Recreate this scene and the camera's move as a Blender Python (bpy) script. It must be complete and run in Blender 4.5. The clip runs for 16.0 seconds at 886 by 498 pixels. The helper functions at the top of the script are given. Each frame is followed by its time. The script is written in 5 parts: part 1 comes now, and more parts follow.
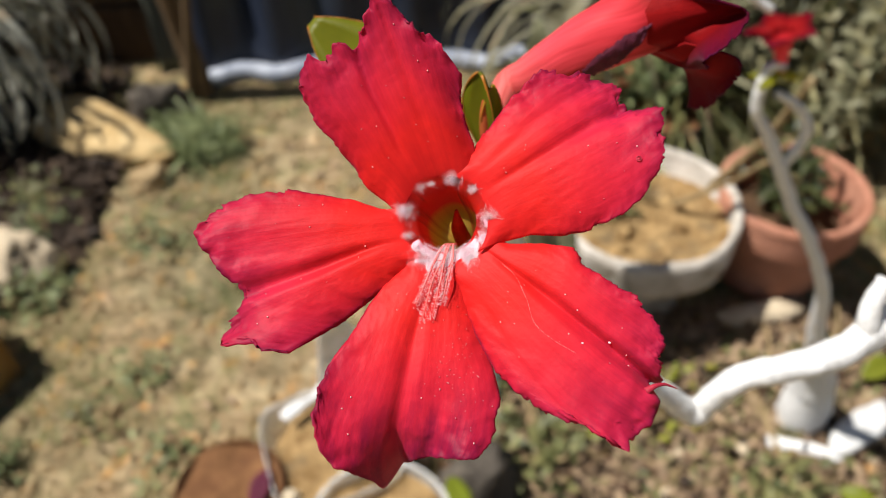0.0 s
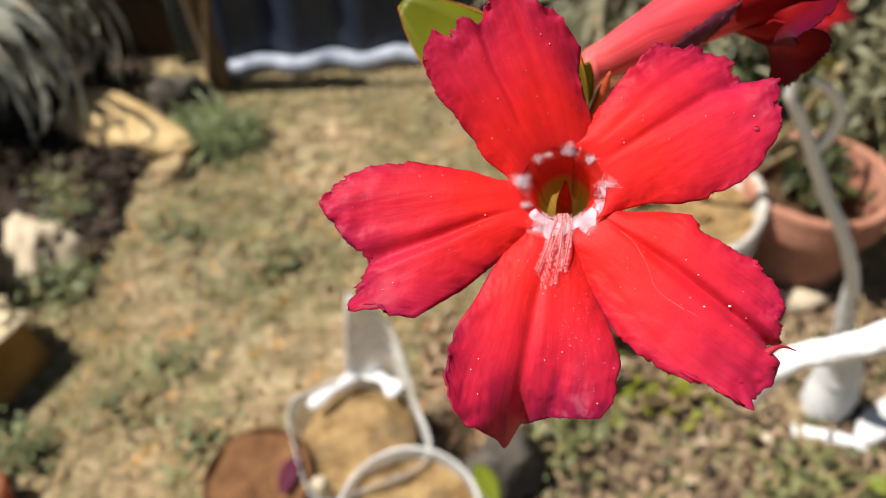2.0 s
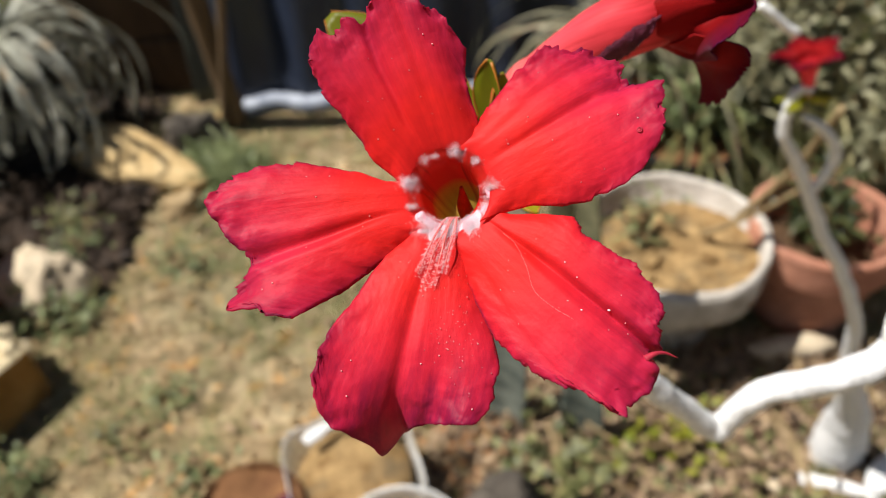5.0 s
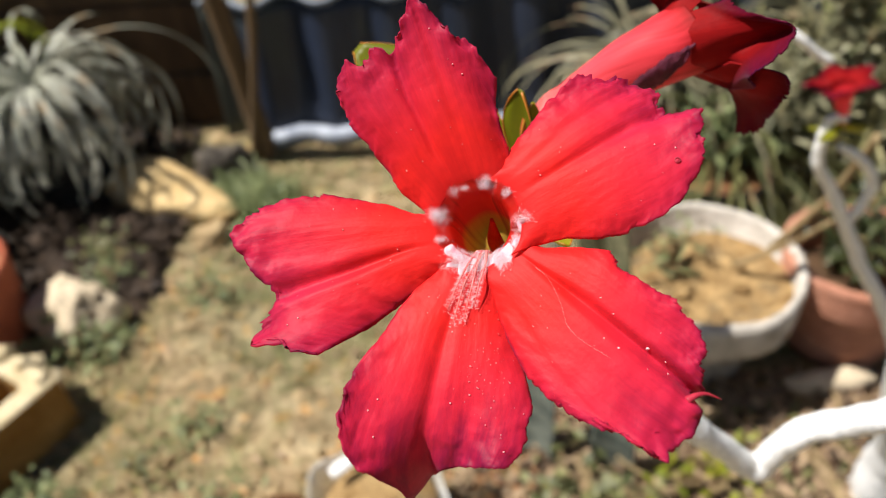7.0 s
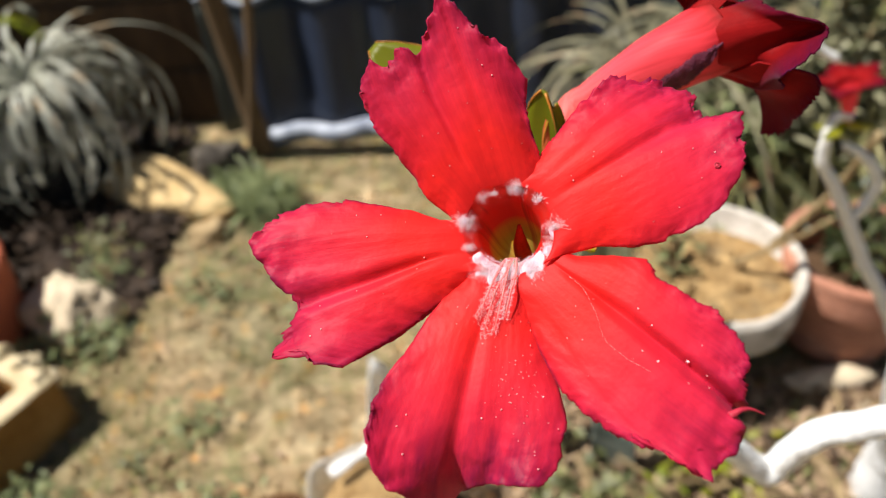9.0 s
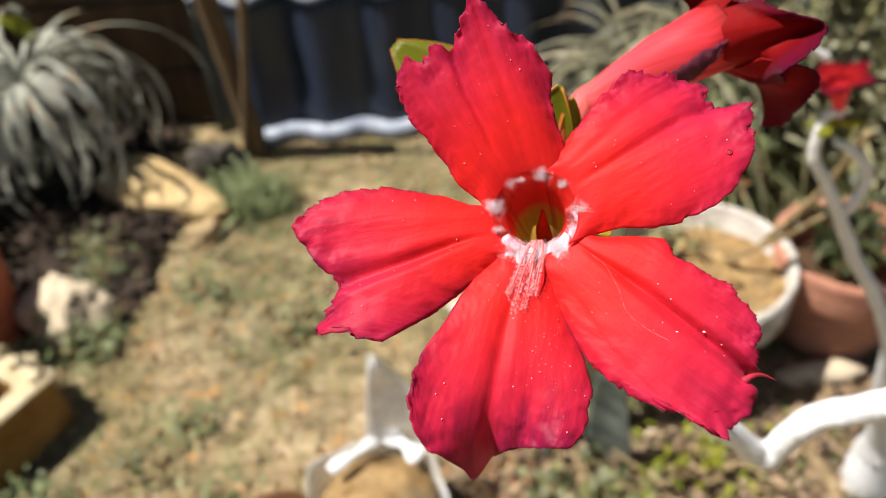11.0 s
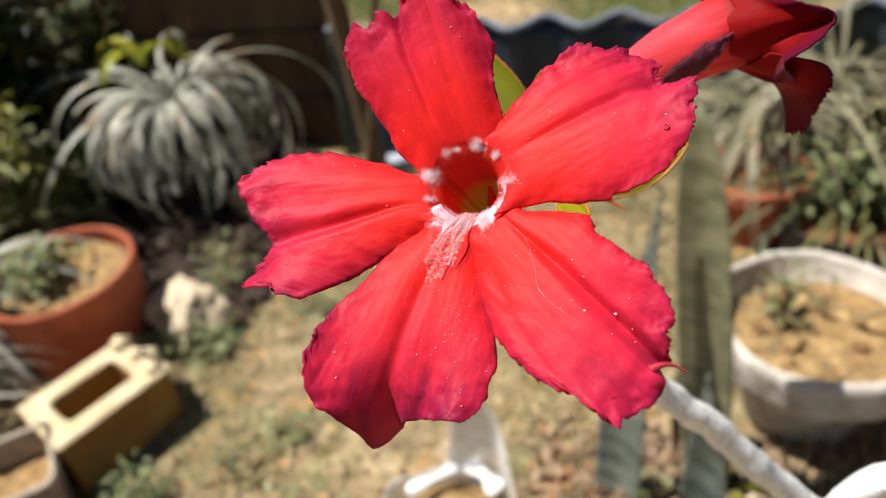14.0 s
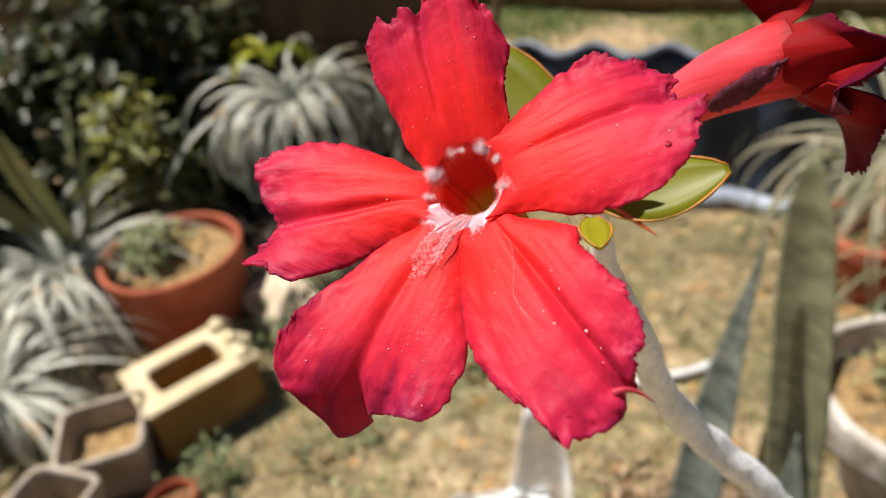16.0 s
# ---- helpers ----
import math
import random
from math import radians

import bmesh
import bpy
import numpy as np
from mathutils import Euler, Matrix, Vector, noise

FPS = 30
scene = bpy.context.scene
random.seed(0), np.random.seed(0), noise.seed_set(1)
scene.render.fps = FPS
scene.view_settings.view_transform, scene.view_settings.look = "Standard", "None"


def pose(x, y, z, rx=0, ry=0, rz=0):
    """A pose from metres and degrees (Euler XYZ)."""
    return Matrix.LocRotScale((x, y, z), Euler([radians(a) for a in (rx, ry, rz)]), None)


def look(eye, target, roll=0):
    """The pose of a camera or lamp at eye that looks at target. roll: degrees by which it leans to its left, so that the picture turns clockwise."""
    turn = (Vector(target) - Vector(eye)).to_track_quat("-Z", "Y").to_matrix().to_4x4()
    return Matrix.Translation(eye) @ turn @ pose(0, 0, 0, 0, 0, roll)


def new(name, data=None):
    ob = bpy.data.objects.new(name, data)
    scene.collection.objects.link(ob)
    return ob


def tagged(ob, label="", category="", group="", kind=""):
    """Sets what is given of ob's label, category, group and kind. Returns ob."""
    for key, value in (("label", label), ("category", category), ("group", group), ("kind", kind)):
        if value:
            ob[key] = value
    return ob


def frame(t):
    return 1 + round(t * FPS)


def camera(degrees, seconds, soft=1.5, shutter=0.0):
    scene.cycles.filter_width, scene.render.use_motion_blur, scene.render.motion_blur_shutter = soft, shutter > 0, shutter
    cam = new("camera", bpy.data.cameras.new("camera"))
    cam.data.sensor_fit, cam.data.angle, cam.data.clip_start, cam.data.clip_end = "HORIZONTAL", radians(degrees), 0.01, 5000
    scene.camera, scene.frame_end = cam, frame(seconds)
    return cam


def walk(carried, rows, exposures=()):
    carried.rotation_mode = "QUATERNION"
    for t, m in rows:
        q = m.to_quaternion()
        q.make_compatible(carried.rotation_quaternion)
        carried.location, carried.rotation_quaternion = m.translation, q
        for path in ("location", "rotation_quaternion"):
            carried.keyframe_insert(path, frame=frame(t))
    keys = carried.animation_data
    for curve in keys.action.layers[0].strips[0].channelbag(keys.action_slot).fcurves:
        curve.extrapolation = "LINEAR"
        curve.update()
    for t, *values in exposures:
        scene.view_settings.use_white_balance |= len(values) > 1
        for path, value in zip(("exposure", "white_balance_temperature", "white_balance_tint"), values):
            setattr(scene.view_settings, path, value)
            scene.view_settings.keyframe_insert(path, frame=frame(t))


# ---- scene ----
cam = camera(62.3, 16.0, 0.8)
PATH = [
    (0, (0.003, 0.006, 0.826), (-0.025, 1.401, -0.606), -3.8),
    (0.5, (-0.002, 0.006, 0.827), (-0.029, 1.385, -0.622), -3.6),
    (1, (-0.009, 0.004, 0.827), (-0.02, 1.376, -0.628), -3.0),
    (1.5, (-0.01, 0.003, 0.827), (-0.038, 1.38, -0.622), -3.9),
    (2, (-0.014, 0.001, 0.827), (-0.072, 1.383, -0.618), -4.8),
    (2.5, (-0.012, 0.001, 0.828), (-0.088, 1.39, -0.609), -5.4),
    (3, (-0.014, -0.001, 0.825), (-0.071, 1.387, -0.614), -4.5),
    (5.5, (0.009, -0.002, 0.819), (-0.112, 1.472, -0.528), -5.5),
    (6, (0.008, 0.0, 0.818), (-0.131, 1.482, -0.517), -6.1),
    (6.5, (0.009, 0.001, 0.818), (-0.143, 1.511, -0.484), -6.3),
    (7, (0.006, 0.001, 0.818), (-0.166, 1.515, -0.477), -6.6),
    (7.5, (0.007, 0.003, 0.819), (-0.164, 1.519, -0.475), -6.9),
    (8, (0.004, 0.003, 0.82), (-0.158, 1.515, -0.479), -6.4),
    (8.5, (0.003, 0.005, 0.818), (-0.155, 1.515, -0.484), -6.0),
    (9, (0.001, 0.005, 0.817), (-0.16, 1.514, -0.486), -6.4),
    (11.5, (-0.005, -0.004, 0.821), (-0.14, 1.507, -0.482), -6.0),
    (12, (-0.003, -0.002, 0.821), (-0.149, 1.513, -0.477), -6.0),
    (12.5, (0.004, -0.003, 0.819), (-0.191, 1.516, -0.467), -6.6),
    (13, (0.014, -0.004, 0.817), (-0.282, 1.517, -0.447), -7.7),
    (13.5, (0.02, -0.003, 0.813), (-0.359, 1.511, -0.438), -8.8),
    (14, (0.025, -0.005, 0.808), (-0.446, 1.531, -0.383), -8.8),
    (14.5, (0.029, -0.003, 0.806), (-0.457, 1.519, -0.397), -7.5),
    (15, (0.036, -0.003, 0.807), (-0.53, 1.52, -0.36), -7.0),
    (15.5, (0.04, -0.004, 0.806), (-0.651, 1.494, -0.325), -7.2),
    (16, (0.041, -0.001, 0.803), (-0.702, 1.483, -0.313), -7.9),
]
walk(cam, [(t, look(eye, target, roll)) for t, eye, target, roll in PATH], ((0.0, 0.38), (1.5, 0.46), (2.5, 0.54), (3.2, 0.52), (5.3, 0.44), (6.5, 0.54), (7.2, 0.66), (9.2, 0.68), (12.5, 0.70), (14.5, 0.72), (16.0, 0.70)))
cam.data.dof.use_dof = True
cam.data.dof.focus_distance = 0.113
cam.data.dof.aperture_fstop = 17.0

# ---- light ----
SUN_TO = Vector((-0.52, 0.03, 1.0)).normalized()
world = bpy.data.worlds.new("sky")
scene.world = world
world.use_nodes = True
_wn = world.node_tree
_sky = _wn.nodes.new("ShaderNodeTexSky")
_sky.sky_type = "NISHITA"
_sky.sun_disc = False
_sky.sun_elevation = math.asin(SUN_TO.z)
_sky.sun_rotation = math.atan2(SUN_TO.x, SUN_TO.y)
_wn.links.new(_sky.outputs[0], _wn.nodes["Background"].inputs[0])
_wn.nodes["Background"].inputs[1].default_value = 0.034
sun = new("sun", bpy.data.lights.new("sun", "SUN"))
sun.data.energy = 5.0
sun.data.angle = radians(0.53)
sun.data.color = (1.0, 0.955, 0.905)
sun.matrix_world = look(SUN_TO * 5, (0, 0, 0))


# ---- materials ----
def rgb(c):
    return (*c, 1.0)


class Nodes:
    """A small builder for one material's node tree."""

    def __init__(self, name):
        self.mat = bpy.data.materials.new(name)
        self.mat.use_nodes = True
        self.t = self.mat.node_tree
        self.bsdf = self.t.nodes["Principled BSDF"]
        self.out = self.t.nodes["Material Output"]

    def add(self, kind, **values):
        n = self.t.nodes.new(kind)
        for k, v in values.items():
            n.inputs[k].default_value = v
        return n

    def link(self, a, b):
        self.t.links.new(a, b)

    def coords(self, scale=(1, 1, 1), kind="Object"):
        c = self.t.nodes.new("ShaderNodeTexCoord")
        m = self.add("ShaderNodeMapping")
        m.inputs["Scale"].default_value = scale
        self.link(c.outputs[kind], m.inputs["Vector"])
        return m.outputs[0]

    def noise(self, scale, detail=4.0, rough=0.55, vec=None):
        n = self.add("ShaderNodeTexNoise", Scale=scale, Detail=detail, Roughness=rough)
        if vec is not None:
            self.link(vec, n.inputs["Vector"])
        return n.outputs["Fac"]

    def ramp(self, fac, stops):
        r = self.t.nodes.new("ShaderNodeValToRGB")
        e = r.color_ramp.elements
        while len(e) < len(stops):
            e.new(0.5)
        for el, (p, c) in zip(e, stops):
            el.position, el.color = p, rgb(c)
        self.link(fac, r.inputs[0])
        return r.outputs[0]

    def mix(self, fac, a, b, mode="MIX"):
        m = self.t.nodes.new("ShaderNodeMix")
        m.data_type, m.blend_type = "RGBA", mode
        for sock, v in ((m.inputs[0], fac), (m.inputs[6], a), (m.inputs[7], b)):
            if isinstance(v, (int, float)):
                sock.default_value = v
            elif isinstance(v, tuple):
                sock.default_value = rgb(v)
            else:
                self.link(v, sock)
        return m.outputs[2]

    def bump(self, fac, strength, distance):
        b = self.add("ShaderNodeBump", Strength=strength, Distance=distance)
        self.link(fac, b.inputs["Height"])
        self.link(b.outputs[0], self.bsdf.inputs["Normal"])

    def set(self, color=None, rough=0.7, spec=0.4):
        if color is not None:
            if isinstance(color, tuple):
                self.bsdf.inputs["Base Color"].default_value = rgb(color)
            else:
                self.link(color, self.bsdf.inputs["Base Color"])
        self.bsdf.inputs["Roughness"].default_value = rough
        self.bsdf.inputs["Specular IOR Level"].default_value = spec
        return self

    def translucent(self, color, amount):
        tr = self.t.nodes.new("ShaderNodeBsdfTranslucent")
        if isinstance(color, tuple):
            tr.inputs["Color"].default_value = rgb(color)
        else:
            self.link(color, tr.inputs["Color"])
        m = self.t.nodes.new("ShaderNodeMixShader")
        m.inputs[0].default_value = amount
        self.link(self.bsdf.outputs[0], m.inputs[1])
        self.link(tr.outputs[0], m.inputs[2])
        self.link(m.outputs[0], self.out.inputs["Surface"])


def surface(name, dark, light, scale, rough=0.8, bump=0.3, depth=0.002, fine=None, stretch=(1, 1, 1), spec=0.3, stain=None):
    """A matt surface: two tones mixed at two scales, a stain tone, and relief."""
    n = Nodes(name)
    v = n.coords(stretch)
    big = n.noise(scale, 5, 0.6, v)
    small = n.noise(fine or scale * 9, 6, 0.65, v)
    c = n.ramp(big, [(0.3, dark), (0.68, light)])
    c = n.mix(0.55, c, n.ramp(small, [(0.3, (0.45, 0.45, 0.45)), (0.75, (1.25, 1.25, 1.25))]), "MULTIPLY")
    if stain:
        c = n.mix(n.ramp(n.noise(scale * 0.6, 3, 0.6, v), [(0.52, (0, 0, 0)), (0.66, (1, 1, 1))]), c, stain)
    n.set(c, rough, spec)
    n.bump(small, bump, depth)
    return n.mat


def leafy(name, dark, light, rough=0.5, amount=0.3, scale=14.0, edge=None, spec=0.4):
    """A leaf: tones vary from leaf to leaf and along it, and light comes through."""
    n = Nodes(name)
    island = n.t.nodes.new("ShaderNodeNewGeometry")
    info = n.t.nodes.new("ShaderNodeObjectInfo")
    mixv = n.add("ShaderNodeMath")
    mixv.operation = "ADD"
    n.link(island.outputs["Random Per Island"], mixv.inputs[0])
    n.link(info.outputs["Random"], mixv.inputs[1])
    wrap = n.add("ShaderNodeMath")
    wrap.operation = "FRACT"
    n.link(mixv.outputs[0], wrap.inputs[0])
    c = n.ramp(wrap.outputs[0], [(0.0, dark), (1.0, light)])
    c = n.mix(0.5, c, n.ramp(n.noise(scale, 4, 0.6, n.coords()), [(0.3, (0.6, 0.6, 0.6)), (0.7, (1.25, 1.25, 1.25))]), "MULTIPLY")
    if edge:
        c = n.mix(n.ramp(n.noise(scale * 0.5, 2, 0.5, n.coords()), [(0.6, (0, 0, 0)), (0.72, (1, 1, 1))]), c, edge)
    n.set(c, rough, spec)
    n.translucent(c, amount)
    return n.mat


def petal_material(name, inner, middle, rim, shade, through_color, amount=0.36, worn=0.45, spec=0.18):
    """Velvety petal: orange-red near the throat, crimson outside, purple veins and margins. UV: x across, y along."""
    n = Nodes(name)
    uv = n.t.nodes.new("ShaderNodeUVMap")
    sep = n.t.nodes.new("ShaderNodeSeparateXYZ")
    n.link(uv.outputs[0], sep.inputs[0])
    obj = n.coords()
    c = n.ramp(sep.outputs["Y"], [(0.0, inner), (0.3, inner), (0.62, middle), (1.0, rim)])
    streakmap = n.add("ShaderNodeMapping")
    streakmap.inputs["Scale"].default_value = (26, 2.2, 1)
    n.link(uv.outputs[0], streakmap.inputs["Vector"])
    streak = n.noise(1.0, 5, 0.6, streakmap.outputs[0])
    c = n.mix(0.28, c, n.ramp(streak, [(0.3, (0.66, 0.5, 0.7)), (0.62, (1.12, 1.2, 1.25))]), "MULTIPLY")
    blotch = n.noise(75.0, 3, 0.5, obj)
    gate = n.ramp(blotch, [(0.46, (0, 0, 0)), (0.75, (1, 1, 1))])
    outer = n.ramp(sep.outputs["Y"], [(0.55, (0, 0, 0)), (1.0, (0.55, 0.55, 0.55))])
    c = n.mix(n.mix(1.0, gate, outer, "MULTIPLY"), c, shade)
    across = n.ramp(sep.outputs["X"], [(0.0, (1, 1, 1)), (0.018, (0, 0, 0)), (0.982, (0, 0, 0)), (1.0, (1, 1, 1))])
    inside = n.ramp(sep.outputs["Y"], [(0.25, (0, 0, 0)), (0.45, (1, 1, 1))])
    along = n.ramp(sep.outputs["Y"], [(0.975, (0, 0, 0)), (0.995, (1, 1, 1))])
    margin = n.mix(1.0, n.mix(1.0, across, inside, "MULTIPLY"), along, "LIGHTEN")
    # Deeper crimson flanks and tip: pigment, plus painted shading of the rolled-down edges.
    flank = n.ramp(sep.outputs["X"], [(0.0, (1, 1, 1)), (0.17, (0, 0, 0)), (0.83, (0, 0, 0)), (1.0, (1, 1, 1))])
    crown = n.ramp(sep.outputs["Y"], [(0.80, (0, 0, 0)), (1.0, (1, 1, 1))])
    deep = n.mix(1.0, n.mix(1.0, flank, inside, "MULTIPLY"), crown, "LIGHTEN")
    c = n.mix(n.mix(1.0, deep, (0.55, 0.55, 0.55), "MULTIPLY"), c, n.mix(1.0, c, (0.66, 0.45, 0.85), "MULTIPLY"))
    patchy = n.ramp(n.noise(190.0, 3, 0.6, obj), [(0.40, (0.12, 0.12, 0.12)), (0.62, (1, 1, 1))])
    c = n.mix(n.mix(1.0, margin, patchy, "MULTIPLY"), c, shade)
    c = n.mix(1.0, c, n.ramp(n.noise(95.0, 3, 0.6, obj), [(0.3, (0.90, 0.82, 0.90)), (0.62, (1.05, 1.15, 1.10))]), "MULTIPLY")
    c = n.mix(0.4, c, n.ramp(n.noise(520.0, 3, 0.55, obj), [(0.3, (0.76, 0.7, 0.8)), (0.7, (1.1, 1.2, 1.15))]), "MULTIPLY")
    ribs = n.add("ShaderNodeMapping")
    ribs.inputs["Scale"].default_value = (58, 3.2, 1)
    n.link(uv.outputs[0], ribs.inputs["Vector"])
    rib = n.ramp(n.noise(1.0, 4, 0.65, ribs.outputs[0]), [(0.36, (0.5, 0.4, 0.6)), (0.58, (1, 1, 1))])
    c = n.mix(n.ramp(sep.outputs["Y"], [(0.3, (0.06, 0.06, 0.06)), (0.95, (0.26, 0.26, 0.26))]), c, n.mix(1.0, c, rib, "MULTIPLY"))
    fine = n.noise(1500.0, 4, 0.6, obj)
    worn_streak = n.add("ShaderNodeMapping")
    worn_streak.inputs["Scale"].default_value = (7, 2.0, 1)
    n.link(uv.outputs[0], worn_streak.inputs["Vector"])
    worn_at = n.ramp(n.noise(1.0, 5, 0.7, worn_streak.outputs[0]), [(0.44, (0, 0, 0)), (0.62, (1, 1, 1))])
    worn_out = n.ramp(sep.outputs["Y"], [(0.56, (0, 0, 0)), (0.98, (worn, worn, worn))])
    c = n.mix(n.mix(1.0, worn_at, worn_out, "MULTIPLY"), c, shade)
    n.set(c, 0.52, spec)
    n.bsdf.inputs["Sheen Weight"].default_value = 0.06
    n.bsdf.inputs["Sheen Tint"].default_value = rgb((1.0, 0.45, 0.7))
    relief = n.add("ShaderNodeMath")
    relief.operation = "ADD"
    n.link(streak, relief.inputs[0])
    n.link(fine, relief.inputs[1])
    n.bump(relief.outputs[0], 0.32, 0.00018)
    n.translucent(through_color, amount)
    return n.mat


M_PETAL = petal_material("petal_red", (0.86, 0.022, 0.018), (0.79, 0.023, 0.046), (0.74, 0.028, 0.084), (0.17, 0.006, 0.045), (0.88, 0.016, 0.03))
M_PETAL_WORN = petal_material("petal_red_worn", (0.86, 0.022, 0.018), (0.78, 0.022, 0.044), (0.68, 0.022, 0.070), (0.13, 0.005, 0.040), (0.88, 0.016, 0.03), 0.30, 0.95)
# Dark copy of the petal red: the undersides' shade is put into its colour.
M_PETAL_SHADED = petal_material("petal_shaded_red", (0.24, 0.006, 0.006), (0.13, 0.002, 0.003), (0.12, 0.002, 0.008), (0.07, 0.004, 0.03), (0.5, 0.01, 0.01), 0.04, 0.3, 0.03)


FLOWER_AXIS = Vector((-0.1089, -0.5793, 0.8078)).normalized()
FLOWER_MOUTH = FLOWER_AXIS.dot(Vector((0.002 - 0.40, 0.0875 - 0.45, 0.749)))


def tube_material():
    n = Nodes("flower_tube")
    uv = n.t.nodes.new("ShaderNodeUVMap")
    sep = n.t.nodes.new("ShaderNodeSeparateXYZ")
    n.link(uv.outputs[0], sep.inputs[0])
    far = n.coords()
    place = n.t.nodes.new("ShaderNodeVectorMath")
    place.operation = "DOT_PRODUCT"
    place.inputs[1].default_value = FLOWER_AXIS
    n.link(far, place.inputs[0])
    depth = n.t.nodes.new("ShaderNodeMapRange")
    depth.inputs["From Min"].default_value = FLOWER_MOUTH
    depth.inputs["From Max"].default_value = FLOWER_MOUTH - 0.022
    n.link(place.outputs["Value"], depth.inputs["Value"])
    c = n.ramp(depth.outputs[0], [(0.0, (0.86, 0.024, 0.016)), (0.36, (0.84, 0.03, 0.016)), (0.52, (0.74, 0.20, 0.02)), (0.85, (0.62, 0.30, 0.025)), (1.0, (0.5, 0.3, 0.05))])
    stripe = n.add("ShaderNodeMapping")
    stripe.inputs["Scale"].default_value = (18, 0.8, 1)
    n.link(uv.outputs[0], stripe.inputs["Vector"])
    c = n.mix(n.ramp(n.noise(1.0, 2, 0.5, stripe.outputs[0]), [(0.5, (0, 0, 0)), (0.62, (0.7, 0.7, 0.7))]), c, (0.42, 0.02, 0.01))
    n.set(c, 0.5, 0.3)
    n.bsdf.inputs["Subsurface Weight"].default_value = 0.6
    n.bsdf.inputs["Subsurface Radius"].default_value = (0.009, 0.0012, 0.0006)
    n.bsdf.inputs["Subsurface Scale"].default_value = 1.0
    n.translucent(c, 0.6)
    return n.mat


def trumpet_material():
    n = Nodes("trumpet_pink")
    uv = n.t.nodes.new("ShaderNodeUVMap")
    sep = n.t.nodes.new("ShaderNodeSeparateXYZ")
    n.link(uv.outputs[0], sep.inputs[0])
    # The dark red mouth end stands in for the shadow cast by the petals.
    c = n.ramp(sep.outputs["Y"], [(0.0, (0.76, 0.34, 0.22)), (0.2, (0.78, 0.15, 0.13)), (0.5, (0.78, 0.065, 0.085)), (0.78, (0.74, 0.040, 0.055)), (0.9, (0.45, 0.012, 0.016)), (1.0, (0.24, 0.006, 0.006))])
    veins = n.add("ShaderNodeMapping")
    veins.inputs["Scale"].default_value = (30, 1.5, 1)
    n.link(uv.outputs[0], veins.inputs["Vector"])
    c = n.mix(0.8, c, n.ramp(n.noise(1.0, 4, 0.6, veins.outputs[0]), [(0.35, (0.72, 0.5, 0.5)), (0.65, (1.15, 1.35, 1.35))]), "MULTIPLY")
    n.set(c, 0.58, 0.22)
    n.translucent(c, 0.15)
    return n.mat


M_TUBE = tube_material()
M_TRUMPET = trumpet_material()
_hair = Nodes("corona_hair").set((0.97, 0.88, 0.91), 0.6, 0.3)
_hair.translucent((0.98, 0.86, 0.90), 0.5)
_hair.translucent((0.98, 0.86, 0.90), 0.4)
M_HAIR = _hair.mat
M_MARGIN = surface("petal_margin", (0.30, 0.012, 0.03), (0.52, 0.03, 0.06), 700, 0.55, 0.3, 0.0001)
M_CORONA = surface("corona_pink", (0.90, 0.36, 0.46), (0.95, 0.74, 0.76), 700, 0.6, 0.4, 0.0003)
M_FILAMENT = surface("filament_pink", (0.78, 0.09, 0.08), (0.90, 0.30, 0.28), 900, 0.55, 0.3, 0.0002)
M_RIDGE = surface("ridge_red", (0.50, 0.03, 0.012), (0.66, 0.07, 0.02), 400, 0.6, 0.2, 0.0001)
M_WITHERED = surface("withered_purple", (0.05, 0.006, 0.016), (0.16, 0.02, 0.05), 260, 0.7, 0.6, 0.0006)
M_DROP = Nodes("dew_drop").set((0.85, 0.40, 0.40), 0.15, 0.6).mat
M_GREENLEAF = leafy("young_leaf", (0.22, 0.235, 0.012), (0.42, 0.38, 0.020), 0.40, 0.5, 60.0, None, 0.25)
M_LEAFRIM = Nodes("leaf_rim_orange").set((0.42, 0.16, 0.02), 0.4, 0.4).mat
M_CALYX = surface("calyx_red", (0.45, 0.05, 0.02), (0.55, 0.14, 0.04), 300, 0.5, 0.2, 0.0003)
M_BARK = surface("pale_bark", (0.82, 0.82, 0.80), (0.95, 0.95, 0.93), 90, 0.8, 0.5, 0.0010, 420, (1, 1, 1), 0.25)
M_STICK = surface("dry_stick", (0.22, 0.15, 0.07), (0.42, 0.31, 0.16), 60, 0.8, 0.5, 0.001, 300)
M_WOOD = surface("weathered_post", (0.09, 0.055, 0.026), (0.22, 0.145, 0.075), 14, 0.85, 0.5, 0.002, 90, (1, 1, 0.12))
M_DARKWOOD = surface("dark_board", (0.060, 0.034, 0.017), (0.15, 0.090, 0.047), 9, 0.85, 0.5, 0.003, 60, (1, 1, 0.2))
M_SHEET = surface("blue_black_sheet", (0.008, 0.013, 0.026), (0.024, 0.034, 0.062), 7, 0.45, 0.2, 0.001, 70, (1, 1, 0.25), 0.5, (0.05, 0.06, 0.05))
M_SHEETLIP = surface("pale_sheet_edge", (0.12, 0.15, 0.22), (0.55, 0.59, 0.66), 15, 0.5, 0.3, 0.001, 160, (1, 1, 1), 0.5)
M_SHEETTOP = surface("blue_grey_sheet_edge", (0.07, 0.085, 0.11), (0.17, 0.20, 0.25), 22, 0.5, 0.3, 0.001, 160, (1, 1, 1), 0.5)
M_TERRA = surface("terracotta", (0.36, 0.085, 0.04), (0.50, 0.14, 0.07), 16, 0.8, 0.25, 0.001, 190, (1, 1, 1), 0.25)
M_TERRA_OLD = surface("faded_terracotta", (0.40, 0.165, 0.10), (0.57, 0.28, 0.185), 18, 0.85, 0.3, 0.001, 170, (1, 1, 1), 0.2)
